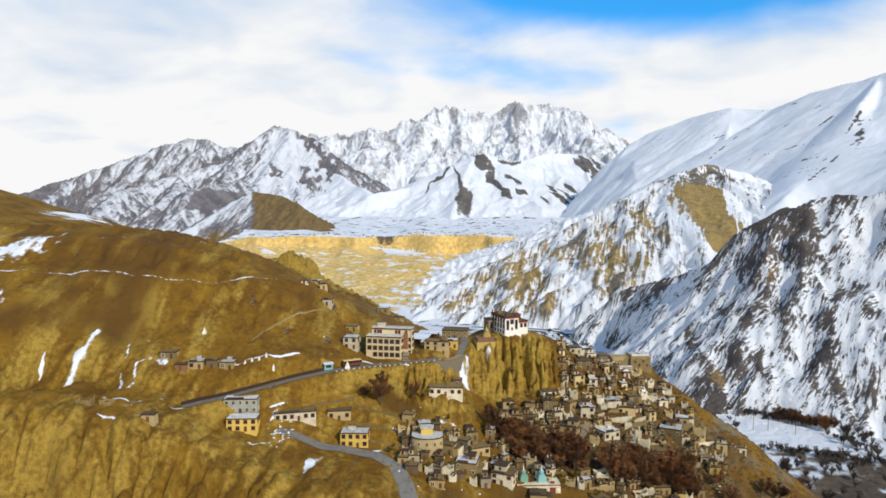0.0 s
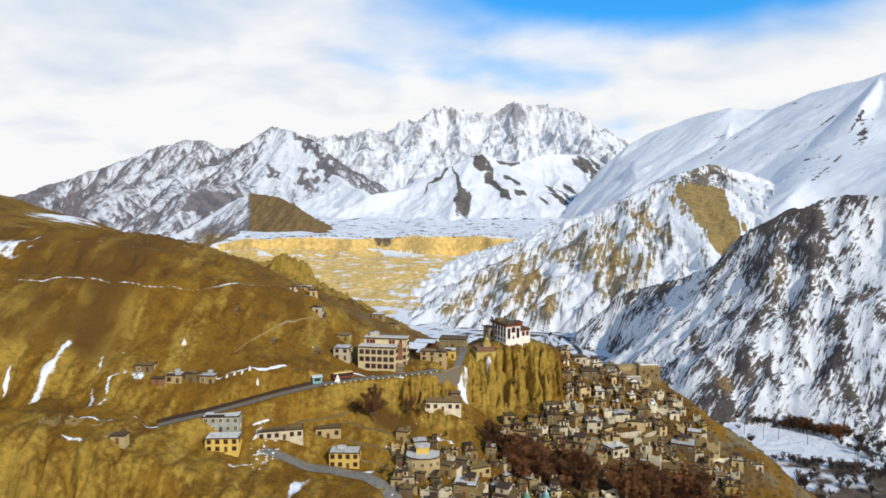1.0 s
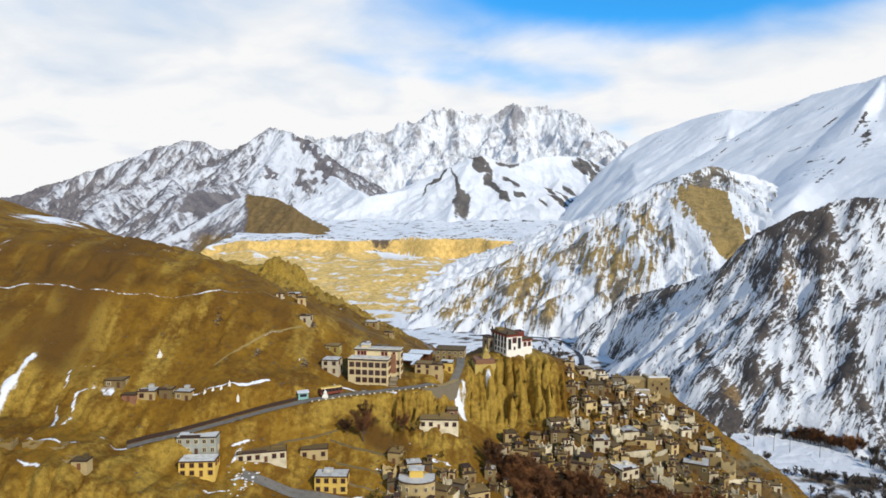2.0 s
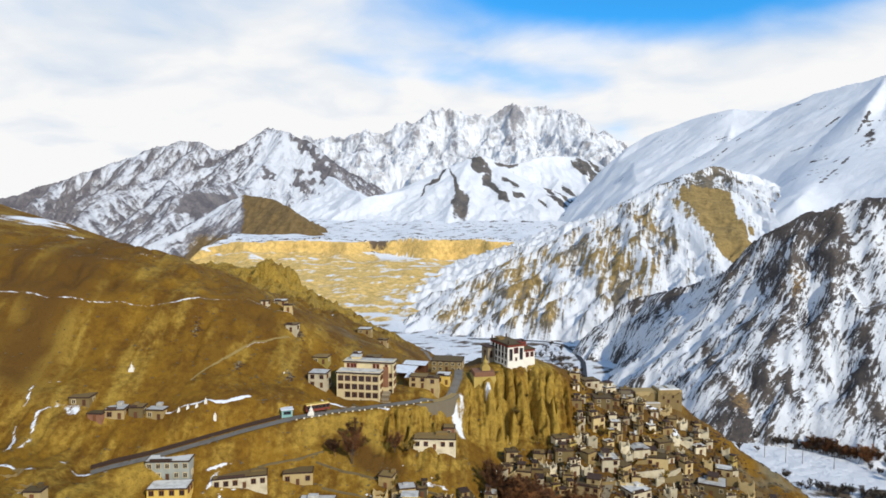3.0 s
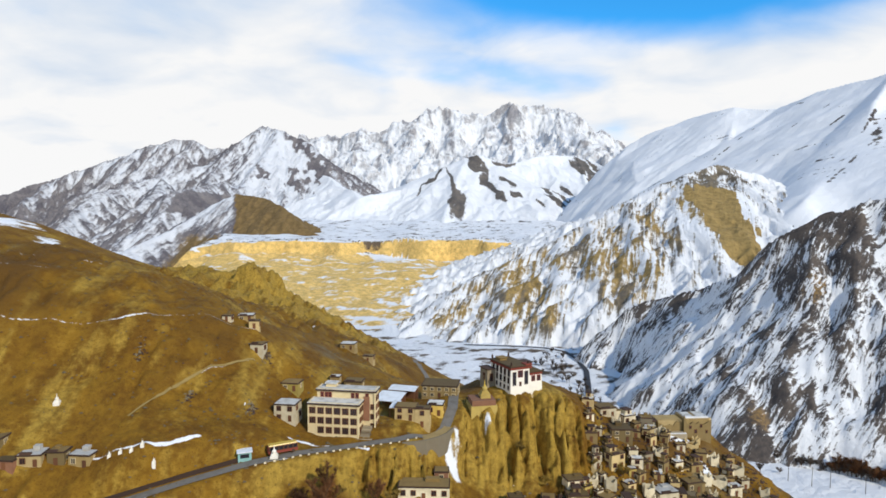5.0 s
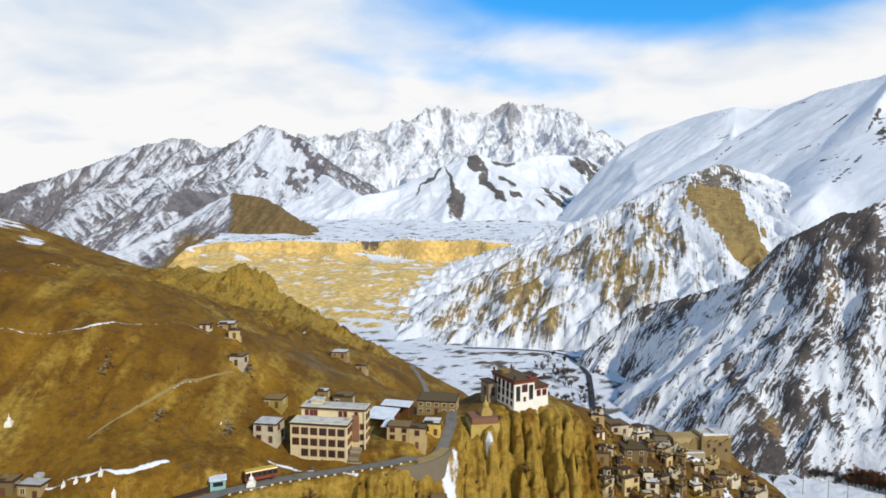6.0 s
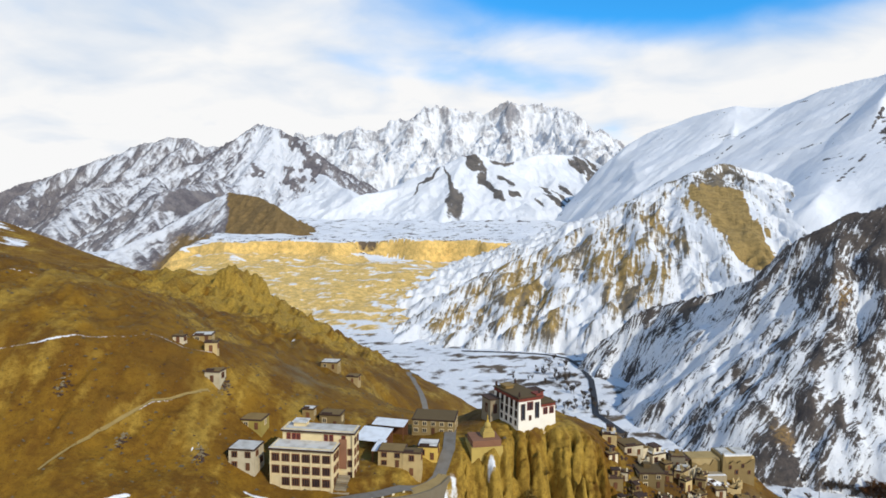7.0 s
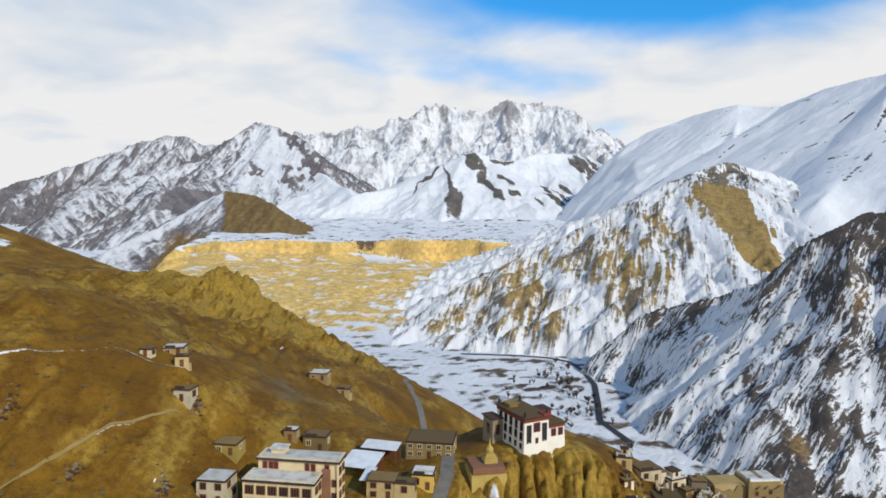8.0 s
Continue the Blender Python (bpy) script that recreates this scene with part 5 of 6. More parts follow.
# ---------------------------------------------------------------- monastery on the cliff
def monastery():
    root = group_root("monastery", 34.6, 309.4, -70.0, 26, "whitewashed monastery with dark tall windows and red roof friezes", "monastery")
    part("plinth", boxes((-0.4, 14.2, -0.5, 15.0, -5.0, 1.0, 0.15)), M_TEMPLE, root)
    part("plinth_band", boxes((-0.45, 14.15, -0.55, 14.9, 1.0, 1.35)), M_CREAM, root, "faded yellow band")
    part("main_hall", boxes((0, 8.4, 0, 14.5, 1.2, 11.2, 0.35)), M_TEMPLE, root)
    part("side_hall", boxes((8.2, 13.8, 0.3, 11, 1.2, 8.6, 0.25)), M_TEMPLE, root)
    part("main_frieze", boxes((0.2, 8.2, 0.2, 14.3, 11.2, 12.2)), M_RED, root, "dark red roof frieze")
    part("main_cornice", boxes((-0.15, 8.55, -0.15, 14.65, 12.2, 12.42)), M_BRUSH, root)
    part("main_roof", boxes((0.1, 8.3, 0.1, 14.4, 12.4, 12.56)), M_ROOF, root, "flat olive mud roof")
    part("side_frieze", boxes((8.3, 13.7, 0.4, 10.9, 8.6, 9.5)), M_RED, root, "dark red roof frieze")
    part("side_cornice", boxes((8.3, 14.0, 0.1, 11.2, 9.5, 9.7)), M_BRUSH, root)
    part("side_roof", boxes((8.5, 13.7, 0.4, 10.9, 9.68, 9.84)), M_ROOF, root, "flat olive mud roof")
    part("upper_room", boxes((8.5, 12.2, 4.6, 9.0, 9.7, 12.0, 0.1)), M_RED, root, "red painted upper room")
    part("upper_room_roof", boxes((8.3, 12.5, 4.3, 9.3, 12.0, 12.25)), M_BRUSH, root)
    part("roof_shrine", boxes((1.5, 4.3, 9.5, 12.5, 12.5, 13.4, 0.1), (1.2, 4.6, 9.2, 12.8, 13.4, 13.6)), M_ROOF, root)
    part("red_parapet", boxes((6.2, 8.5, -0.1, 2.8, 12.4, 13.0)), M_RED, root, "red painted corner parapet")
    for a, b in ((0.7, 0.7), (7.7, 0.7), (0.7, 13.8), (7.7, 13.8)):
        bm = bmesh.new()
        tube(bm, [(0.32, 0.0), (0.36, 0.9), (0.3, 1.3), (0.08, 1.7)], 8)
        ob = part("roof_banner", bm, M_BRUSH, root, "dark cylindrical roof banner")
        ob.matrix_local = pose(a, b, 12.5)
    for a in (1.7, 6.7):
        window(root, a, 0.2, 8.0, 1.3, 4.6, "front", M_BRUSH, 0)
    window(root, 4.2, 0.24, 9.6, 1.9, 2.2, "front", M_RED, 2)
    window(root, 4.2, 0.14, 6.0, 0.7, 1.2, "front", M_WOOD, 0)
    for a in (9.9, 12.2):
        window(root, a, 0.5, 7.3, 1.4, 1.8, "front", M_RED, 1)
    for a in (1.6, 4.2, 6.8, 9.4, 12.0):
        window(root, 0.3, a, 9.9, 1.1, 2.1, "left", M_BRUSH, 0)
        window(root, 0.22, a, 7.2, 1.1, 2.0, "left", M_BRUSH, 0)
        window(root, 0.14, a, 4.6, 0.8, 1.3, "left", M_BRUSH, 0)
    for a in (3, 7.5):
        window(root, 13.66, a, 6.2, 1.2, 1.7, "right", M_WOOD, 1)
    part("west_wing", boxes((-3.4, 0.2, 10.5, 16.0, -3, 9.4, 0.2)), M_STONE, root, "grey rear wing")
    part("west_roof", boxes((-3.7, 0.1, 10.2, 16.3, 9.4, 9.7)), M_BRUSH, root)
    window(root, -3.2, 13.0, 6.4, 1.2, 2.6, "left", M_WOOD, 1)
    window(root, -1.6, 10.66, 6.4, 1.2, 2.6, "front", M_WOOD, 1)


monastery()


def chorten(x, y, z, s, material, name="chorten", spire=None, label="", group=""):
    """A stupa: steps, drum, dome, harmika and ringed spire."""
    root = group_root(name, x, y, z, 10, label, "stupa", group)
    part("base", boxes((-s, s, -s, s, -1.5, 0.8 * s, 0.03), (-0.8 * s, 0.8 * s, -0.8 * s, 0.8 * s, 0.8 * s, 1.1 * s), (-0.65 * s, 0.65 * s, -0.65 * s, 0.65 * s, 1.1 * s, 1.35 * s)), material, root)
    bm = bmesh.new()
    tube(bm, [(0.45 * s, 1.35 * s), (0.58 * s, 1.7 * s), (0.55 * s, 2.0 * s), (0.35 * s, 2.25 * s), (0.16 * s, 2.35 * s)])
    part("dome", bm, material, root)
    bm = bmesh.new()
    tube(bm, [(0.2 * s, 2.3 * s), (0.2 * s, 2.5 * s), (0.13 * s, 2.52 * s), (0.05 * s, 3.4 * s), (0.02 * s, 3.6 * s)], 8)
    part("spire", bm, spire or material, root)


chorten(25.0, 303.0, -66.2, 1.7, M_OCHRE, spire=M_GILT, label="ochre stupa with a gilded spire beside the monastery")
part_base = group_root("shrine_terrace", 24.2, 302.0, -69.2, 10, "stepped mud terrace with a red band under the ochre stupa", "terrace")
part("step", boxes((-4.6, 4.4, -3.4, 4.5, -6, 1.2)), M_OCHRE, part_base)
part("step", boxes((-4.2, 4.0, -3.0, 4.0, 1.2, 3.0)), M_BRICK, part_base, "red-brown upper step")
for k in range(5):
    chorten(-77.0 + 2.9 * k, 252.6, float(land_z(-77.0 + 2.9 * k, 252.6)) - 0.1, 0.46, M_TEMPLE, label="small white stupa in a row on the terrace", group="row of white stupas")
chorten(-99.0, 267, float(land_z(-99, 267)), 0.85, M_TEMPLE, label="lone white stupa on the hillside")
chorten(-37.0, 264.5, float(land_z(-37, 264.5)), 1.1, M_TEMPLE, label="white stupa at the road's edge")
chorten(42.5, 236.5, float(land_z(42.5, 236.5)) + 1.0, 1.7, M_TEAL, spire=M_TEMPLE, label="teal painted stupa at the village foot")
chorten(35.5, 236.0, float(land_z(35.5, 236)) + 0.4, 1.5, M_GREEN, spire=M_TEMPLE, label="green painted stupa at the village foot")
chorten(46.6, 234.6, float(land_z(46.6, 234.6)) + 0.4, 1.4, M_RED, spire=M_TEMPLE, label="red painted stupa at the village foot")

plinth = group_root("stupa_terrace", 41.0, 234.5, float(land_z(41, 234.5)), 4, "whitewashed terrace with a red band under the painted stupas", "terrace")
part("wall", boxes((-8.5, 8.5, -1.6, 4.5, -3, 0.9, 0.05)), M_WHITE, plinth)
part("band", boxes((-8.6, 8.6, -1.7, -1.4, 0.5, 0.85)), M_RED, plinth, "red painted band")

# ---------------------------------------------------------------- the village on the spur
UPPER = [(72.0, 318.5, 7.5, 4.2), (64.5, 319.5, 5.0, 3.6), (80.5, 320.0, 6.0, 4.4), (87.0, 321.5, 5.0, 5.0), (74.0, 307.6, 8.5, 5.6), (63.0, 297.0, 4.4, 6.0), (69.6, 296.2, 6.6, 6.4), (76.4, 297.6, 4.6, 5.4),
         (82.4, 303.6, 4.0, 4.0), (53.5, 283.0, 7.6, 5.6), (56.2, 276.5, 4.4, 5.0), (36.7, 272.0, 6.0, 4.4), (40.8, 266.4, 5.6, 4.6), (33.6, 280.5, 3.2, 3.8)]
MIDDLE = [(70.0, 279.5, 7.5, 6.4), (78.6, 269.3, 9.4, 5.0), (90.0, 288.0, 9.0, 4.4), (102.8, 289.4, 4.6, 5.6), (108.6, 282.6, 11.0, 5.0), (122.0, 293.5, 5.0, 4.8), (84.6, 289.5, 8.0, 4.6), (58.6, 267.6, 9.4, 6.0),
          (49.0, 263.0, 5.2, 5.4), (96.0, 297.0, 6.5, 4.4), (111.5, 300.0, 5.5, 4.0), (143.0, 286.0, 6.0, 4.0), (117.5, 292.5, 7.0, 3.8), (131.0, 279.0, 5.4, 3.8)]
LOWER = [(-3.0, 247.4, 6.0, 4.0), (5.4, 240.8, 6.6, 4.8), (-7.2, 233.2, 5.6, 3.6), (13.0, 233.6, 9.4, 5.6), (19.4, 243.4, 9.0, 4.6), (23.6, 253.0, 4.6, 6.0), (26.6, 231.0, 9.6, 5.6), (2.0, 222.6, 6.4, 4.0),
         (100.0, 266.0, 10.4, 3.6), (109.0, 260.6, 7.0, 4.8), (120.0, 268.0, 6.0, 3.8), (40.0, 226.0, 7.0, 4.4), (66.0, 231.0, 7.0, 4.0), (92.0, 243.0, 8.0, 4.0)]
TEXTS = {M_WHITE: "whitewashed flat-roofed house with small dark windows", M_CREAM: "cream plastered village house with a flat roof",
         M_MUD: "brown mud-brick house with a flat brushwood-edged roof", M_STONE: "grey stone house with a flat mud roof", M_DRAB: "drab brown stone house with a flat roof", M_OCHRE: "ochre mud-plastered house with a flat roof"}
rng = random.Random(5)
TAKEN = [(88.0, 281.5, 6), (93.0, 286.0, 6), (98.0, 290.0, 6), (103.0, 294.0, 6)]
for district, walls in ((UPPER, (M_WHITE, M_CREAM, M_WHITE, M_STONE, M_MUD)), (MIDDLE, (M_WHITE, M_WHITE, M_CREAM, M_CREAM, M_MUD)), (LOWER, (M_CREAM, M_MUD, M_WHITE, M_MUD))):
    for k, (x, y, w, h) in enumerate(district):
        wall = walls[k % len(walls)]
        snowy = rng.random() < 0.22 or k in (0, 1) and district is MIDDLE
        text = TEXTS[wall] + (", snow on its roof" if snowy else "")
        house(x, y, 0.9 * w, 0.78 * h, rng.uniform(-24, 30), wall, M_ROOF_SNOW if snowy else M_ROOF, label=text, rng=rng)
        TAKEN.append((x, y + 3, w))
# the huddle of smaller houses between them
for _ in range(3600):
    x, y = rng.uniform(28, 126), rng.uniform(236, 320)
    if rng.random() < 0.22:
        x, y = rng.uniform(-12, 32), rng.uniform(226, 250)
    elif rng.random() < 0.2:
        x, y = rng.uniform(30, 62), rng.uniform(262, 288)
    if y > 322 - 0.25 * abs(x - 95) or (x < 60 and y > 277 + 0.4 * (x - 28)) or abs(y - 254) < 7 and 32 < x < 108 or x > 112 and y < 262 or x > 104 and rng.random() < 0.6 or (x < 28 and y > 256):
        continue
    w = rng.choice((rng.uniform(2.2, 3.6), rng.uniform(3.0, 5.4)))
    if any(math.hypot(x - a, y + 2.5 - b) < 0.46 * (w + c) for a, b, c in TAKEN) or float(way_distance(np.array([x]), np.array([y + 2.0]), LANE)[0]) < 3.4:
        continue
    TAKEN.append((x, y + 2.5, w))
    wall = rng.choice((M_WHITE, M_WHITE, M_MUD, M_CREAM, M_MUD, M_OCHRE, M_MUD, M_CREAM) if x > 32 else (M_MUD, M_STONE, M_CREAM, M_MUD, M_DRAB))
    if rng.random() < 0.34:
        ruin(x, y, w, rng.uniform(3, 5), rng.uniform(-25, 25), rng.choice((M_WHITE, M_WHITE, M_CREAM)), rng)
        continue
    snowy = rng.random() < 0.15
    house(x, y, w, min(w * 1.1, rng.uniform(2.2, 4.0)), rng.uniform(-30, 40), wall, M_ROOF_SNOW if snowy else M_ROOF, label=TEXTS[wall] + (", snow on its roof" if snowy else ""), rng=rng)
    if len(TAKEN) > 235:
        break

compound = group_root("compound_wall", 86.5, 279.0, float(land_z(96.0, 287.5)) - 0.6, 40.7, "long whitewashed compound wall climbing through the village", "wall")
part("masonry", broken_wall(24.5, 3.4, rng, 0.3, 0.12), M_WHITE, compound)
house(-30.3, 237.5, 11.0, 5.6, 0, M_YELLOW, M_ROOF_SNOW, 6, foot=-96.2, label="two-storey yellow house with a snowy roof by the road", group="yellow houses")
house(-71.5, 229.8, 11.5, 4.8, 4, M_YELLOW, M_ROOF_SNOW, 6, label="bright yellow two-storey house below the road", group="yellow houses")
house(-74.0, 236.2, 13.0, 5.6, 4, M_SLATE, M_ROOF_SNOW, 5, label="pale slate-grey house behind the yellow one", group="houses by the road")
house(-53.5, 239.4, 16.0, 3.4, 14, M_WHITE, M_ROOF, 5, label="long low white house with a row of windows", group="houses by the road")
house(-37.6, 246.5, 9.4, 3.8, 8, M_CREAM, M_ROOF, 5, label="low cream house with three wide windows", group="houses by the road")
house(5.2, 263.0, 14.5, 3.6, -2, M_WHITE, M_ROOF, 6, label="long low whitewashed house under the clay cliffs", group="houses by the road")
house(10.2, 270.0, 4.4, 6.6, -2, M_BRICK, M_ROOF, 4, label="red-brown tower house behind the long white one", group="houses by the road")
house(33.6, 279.5, 4.6, 5.6, 6, M_CREAM, M_ROOF, 4, label="tall cream house against the foot of the clay cliff", group="houses under the cliff")
house(54.0, 287.5, 6.6, 4.6, 12, M_WHITE, M_ROOF, 5, label="whitewashed house with a broken roofline under the cliff", group="houses under the cliff")
house(44.0, 283.0, 4.4, 4.0, -8, M_MUD, M_ROOF, 4, label="brown mud house below the clay cliff", group="houses under the cliff")


def round_house(x, y):
    """A house whose front bows out in a half circle."""
    z = float(land_z(x, y))
    root = group_root("round_house", x, y, z, 0, "stone house with a bowed front and a snow-lined terrace", "house")

    def bow(r, z0, z1, y1):
        bm = bmesh.new()
        ring = [(r * math.cos(math.pi + math.pi * k / 14), 0.6 * r * math.sin(math.pi + math.pi * k / 14)) for k in range(15)] + [(r, y1), (-r, y1)]
        lo, hi = [bm.verts.new((a, b, z0)) for a, b in ring], [bm.verts.new((a, b, z1)) for a, b in ring]
        bm.faces.new(lo[::-1]), bm.faces.new(hi)
        for k in range(len(ring)):
            n = (k + 1) % len(ring)
            bm.faces.new((lo[k], lo[n], hi[n], hi[k]))
        return bm
    part("wall", bow(6.2, -3, 4.2, 4), M_CREAM, root)
    part("parapet", bow(6.5, 4.2, 4.6, 4.3), M_BRUSH, root)
    part("roof", bow(6.1, 4.6, 4.75, 3.9), M_ROOF_SNOW, root, "flat roof with old snow")
    for k in range(1, 6):
        a = math.pi + math.pi * k / 6
        win = window(root, 6.2 * math.cos(a), 3.72 * math.sin(a), 2.2, 1.1, 1.3, "front", M_TRIM)
        win.matrix_local = pose(6.2 * math.cos(a), 3.72 * math.sin(a), 2.2, 0, 0, 90 + math.degrees(math.atan2(3.72 * math.sin(a) / 0.36, 6.2 * math.cos(a))))
    part("upper_room", boxes((-2.5, 2.2, 0.5, 3.8, 4.6, 7.2, 0.08)), M_YELLOW, root, "small yellow upper room")
    part("upper_roof", boxes((-2.8, 2.5, 0.2, 4.1, 7.2, 7.5)), M_ROOF_SNOW, root)


round_house(-2.0, 241.0)


def fort():
    root = group_root("fort", 99.0, 321.5, -87.2, 4, "ruined mud fort with a cream wall and a square tower", "fort")
    part("tower", boxes((2.0, 12.5, 0, 8.5, -5, 7.2, 0.45)), M_MUD, root)
    part("tower_top", boxes((3.0, 6.5, 0.8, 7.0, 7.1, 7.6, 0.1), (8.0, 12.0, 1.2, 7.6, 7.1, 7.5, 0.1)), M_ROOF_SNOW, root, "snow-capped broken parapet")
    part("curtain_wall", boxes((-7.5, 2.2, 1.5, 7.5, -5, 6.4, 0.15)), M_MUD, root)
    part("cream_wall", boxes((-7.3, 2.0, 1.2, 1.7, 3.2, 6.2)), M_CREAM, root, "cream plastered wall panel")
    part("terrace", boxes((-7.8, 2.4, -2.6, 1.6, -5, 2.4)), M_STONE, root)
    part("terrace_snow", boxes((-7.6, 2.2, -2.5, -1.6, 2.4, 2.55)), M_SNOWBANK, root, "strip of old snow")
    part("porch", boxes((-13.2, -7.6, 2.0, 7.0, -5, 5.8, 0.1)), M_STONE, root)
    part("porch_roof", boxes((-13.6, -7.4, 1.6, 7.4, 5.8, 6.2)), M_BRUSH, root)
    part("buttress", boxes((12.0, 13.2, 0.4, 2.0, -6, 7.0, 0.2)), M_CREAM, root)
    part("snow_ledge", boxes((3, 12, 0.6, 1.6, 7.2, 7.7)), M_SNOWBANK, root)
    r = random.Random(77)
    for name, a, b, length, high in (("broken_wall", 2.0, -0.3, 10.6, 8.8), ("broken_wall", -7.4, 1.0, 9.4, 7.4)):
        ob = part(name, broken_wall(length, high, r, 0.3, 0.34), M_MUD, root, "eroded ochre wall with a broken top")
        ob.matrix_local = pose(a, b, 0)
    for a, z in ((4.5, 4.2), (8.6, 4.6), (10.8, 2.4)):
        window(root, a, -0.58, z, 0.7, 0.9, "front", M_WOOD, 0)
    for a in (-11.9, -10.4, -8.9):
        window(root, a, 2.02, 4.2, 0.9, 1.8, "front", M_TRIM, 0)
    window(root, 6.6, -0.6, 2.6, 0.9, 1.2, "front", M_WOOD, 0)


fort()

# houses and huts on the hillside
HILL_HOUSES = [(-108.5, 251.5, 6.5, 2.6, M_MUD, M_ROOF), (-102.0, 248.5, 5.0, 2.4, M_BRICK, M_ROOF), (-96.5, 250.0, 6.0, 3.0, M_CREAM, M_ROOF_SNOW), (-90.5, 251.5, 4.6, 3.4, M_MUD, M_ROOF), (-84.5, 251.5, 6.0, 3.2, M_MUD, M_ROOF_SNOW),
               (-66.0, 312.5, 3.2, 1.9, M_WHITE, M_ROOF), (-56.0, 311.5, 3.6, 2.8, M_CREAM, M_ROOF), (-61.0, 318.0, 5.5, 1.8, M_MUD, M_ROOF_SNOW), (-53.0, 303.5, 4.5, 3.0, M_WHITE, M_ROOF), (-97.5, 210.5, 4.6, 2.6, M_CREAM, M_ROOF)]
for x, y, w, h, wall, roof in HILL_HOUSES:
    house(x, y, w, h, rng.uniform(-8, 8), wall, roof, label="small " + {M_MUD: "mud", M_BRICK: "red-brown", M_STONE: "stone", M_WHITE: "white", M_CREAM: "cream", M_OCHRE: "ochre"}[wall] + " hut beside a path on the hill", group="huts on the hill")

for x, y, w, turn in ((-122.0, 214.5, 5.0, 6), (-115.5, 216.5, 4.2, -8), (-109.0, 218.5, 4.6, 4), (-103.0, 214.5, 3.6, 10)):
    ruin(x, y, w, 1.7, turn, M_MUD, rng)


def kiosk():
    root = group_root("kiosk", -44.5, 262.0, float(land_z(-44.5, 262)), 20, "teal roadside kiosk with a flat roof", "kiosk")
    part("body", boxes((-1.8, 1.8, 0, 2.6, -1, 2.6)), M_TEAL, root)
    part("roof", boxes((-2.1, 2.1, -0.5, 2.9, 2.6, 2.8)), M_TIN, root)
    part("hatch", boxes((-1.2, 1.2, -0.06, 0.05, 1.0, 2.1)), M_GLASS, root)


kiosk()


def bus(x, y, yaw):
    z = float(land_z(x, y)) + 0.4
    root = group_root("bus", x, y, z, yaw, "parked dark red bus with an olive roof on the road", "bus")
    part("body", boxes((-4.2, 4.2, -1.2, 1.2, 0.5, 2.6, 0.08)), M_RED, root)
    part("roof", boxes((-4.1, 4.1, -1.1, 1.1, 2.6, 2.85, 0.15)), M_GILT, root, "faded olive-yellow roof")
    for k in range(6):
        window(root, -3.4 + 1.35 * k, -1.16, 1.9, 1.1, 0.8, "front", M_BRUSH, 0)
    for a in (-2.8, 2.8):
        for b in (-1.1, 1.1):
            bm = bmesh.new()
            tube(bm, [(0.3, -0.15), (0.5, -0.12), (0.5, 0.12), (0.3, 0.15)], 12)
            ob = part("wheel", bm, M_BRUSH, root, "black tyre")
            ob.matrix_local = pose(a, b, 0.5, 90)


bus(-35.5, 268.0, 28)


# ---------------------------------------------------------------- trees
def bare_tree(seed, height, spread, twigs, thick=0.1, reach=0.42):
    """A leafless tree: tapered trunk, limbs, and a crown of fine twigs."""
    r = random.Random(seed)
    limbs, crown = bmesh.new(), bmesh.new()

    def ring(bm, p, d, radius):
        u = d.orthogonal().normalized()
        v = d.cross(u)
        return [bm.verts.new(p + (u * math.cos(q) + v * math.sin(q)) * radius) for q in (0, 2.1, 4.2)]

    def grow(bm, lo, a, b, radius):
        """A stick from the three corners lo at a to b."""
        hi = ring(bm, b, (b - a).normalized(), radius)
        for k in range(3):
            bm.faces.new((lo[k], lo[(k + 1) % 3], hi[(k + 1) % 3], hi[k]))
        return hi
    ends, rings = [], []
    top = Vector((r.uniform(-0.2, 0.2), r.uniform(-0.2, 0.2), height * 0.45))
    rings.append((Vector((0, 0, -0.6)), ring(limbs, Vector((0, 0, -0.6)), Vector((0, 0, 1)), height * 0.03)))
    for k in range(1, 8):
        p = top * (k / 7)
        rings.append((p, grow(limbs, rings[-1][1], rings[-1][0], p, height * (0.03 - 0.0017 * k))))
    for k in range(9):
        a, lo = rings[r.randint(3, 7)]
        q = r.uniform(0, 6.28)
        b = a + Vector((math.cos(q) * spread * r.uniform(0.4, 1), math.sin(q) * spread * r.uniform(0.4, 1), height * r.uniform(0.2, 0.5)))
        hi = grow(limbs, lo, a, b, height * 0.006)
        ends += [(a, b)] * 2
        c = b + Vector((r.uniform(-0.5, 0.5), r.uniform(-0.5, 0.5), 0.5)) * spread * 0.6
        grow(limbs, hi, b, c, height * 0.003)
        ends.append((b, c))
    for k in range(twigs):
        a, b = r.choice(ends)
        p = a.lerp(b, r.uniform(0.3, 1.1))
        d = Vector((r.gauss(0, 0.5), r.gauss(0, 0.5), r.uniform(0.1, 0.9))) * spread * reach
        s = d.orthogonal().normalized() * thick
        crown.faces.new([crown.verts.new(q) for q in (p - s, p + s, p + d)])
    return limbs, crown


M_BARK = wall_material("bark", (0.10, 0.065, 0.04), 0.2)
M_TWIG_RED = wall_material("russet_twigs", (0.20, 0.08, 0.022), 0.35)
M_TWIG_GREY = wall_material("grey_twigs", (0.115, 0.085, 0.06), 0.3)
M_TWIG_GOLD = wall_material("golden_twigs", (0.30, 0.19, 0.03), 0.25)


def tree_kinds(name, material, label, specs, group):
    kinds = []
    for seed, height, spread, *fine in specs:
        root = group_root(name, 0, 0, -900, 0, label, "tree", group)
        limbs, crown = bare_tree(seed, height, spread, *fine)
        part("trunk", limbs, M_BARK, root)
        part("crown", crown, material, root)
        kinds.append(root)
    return kinds


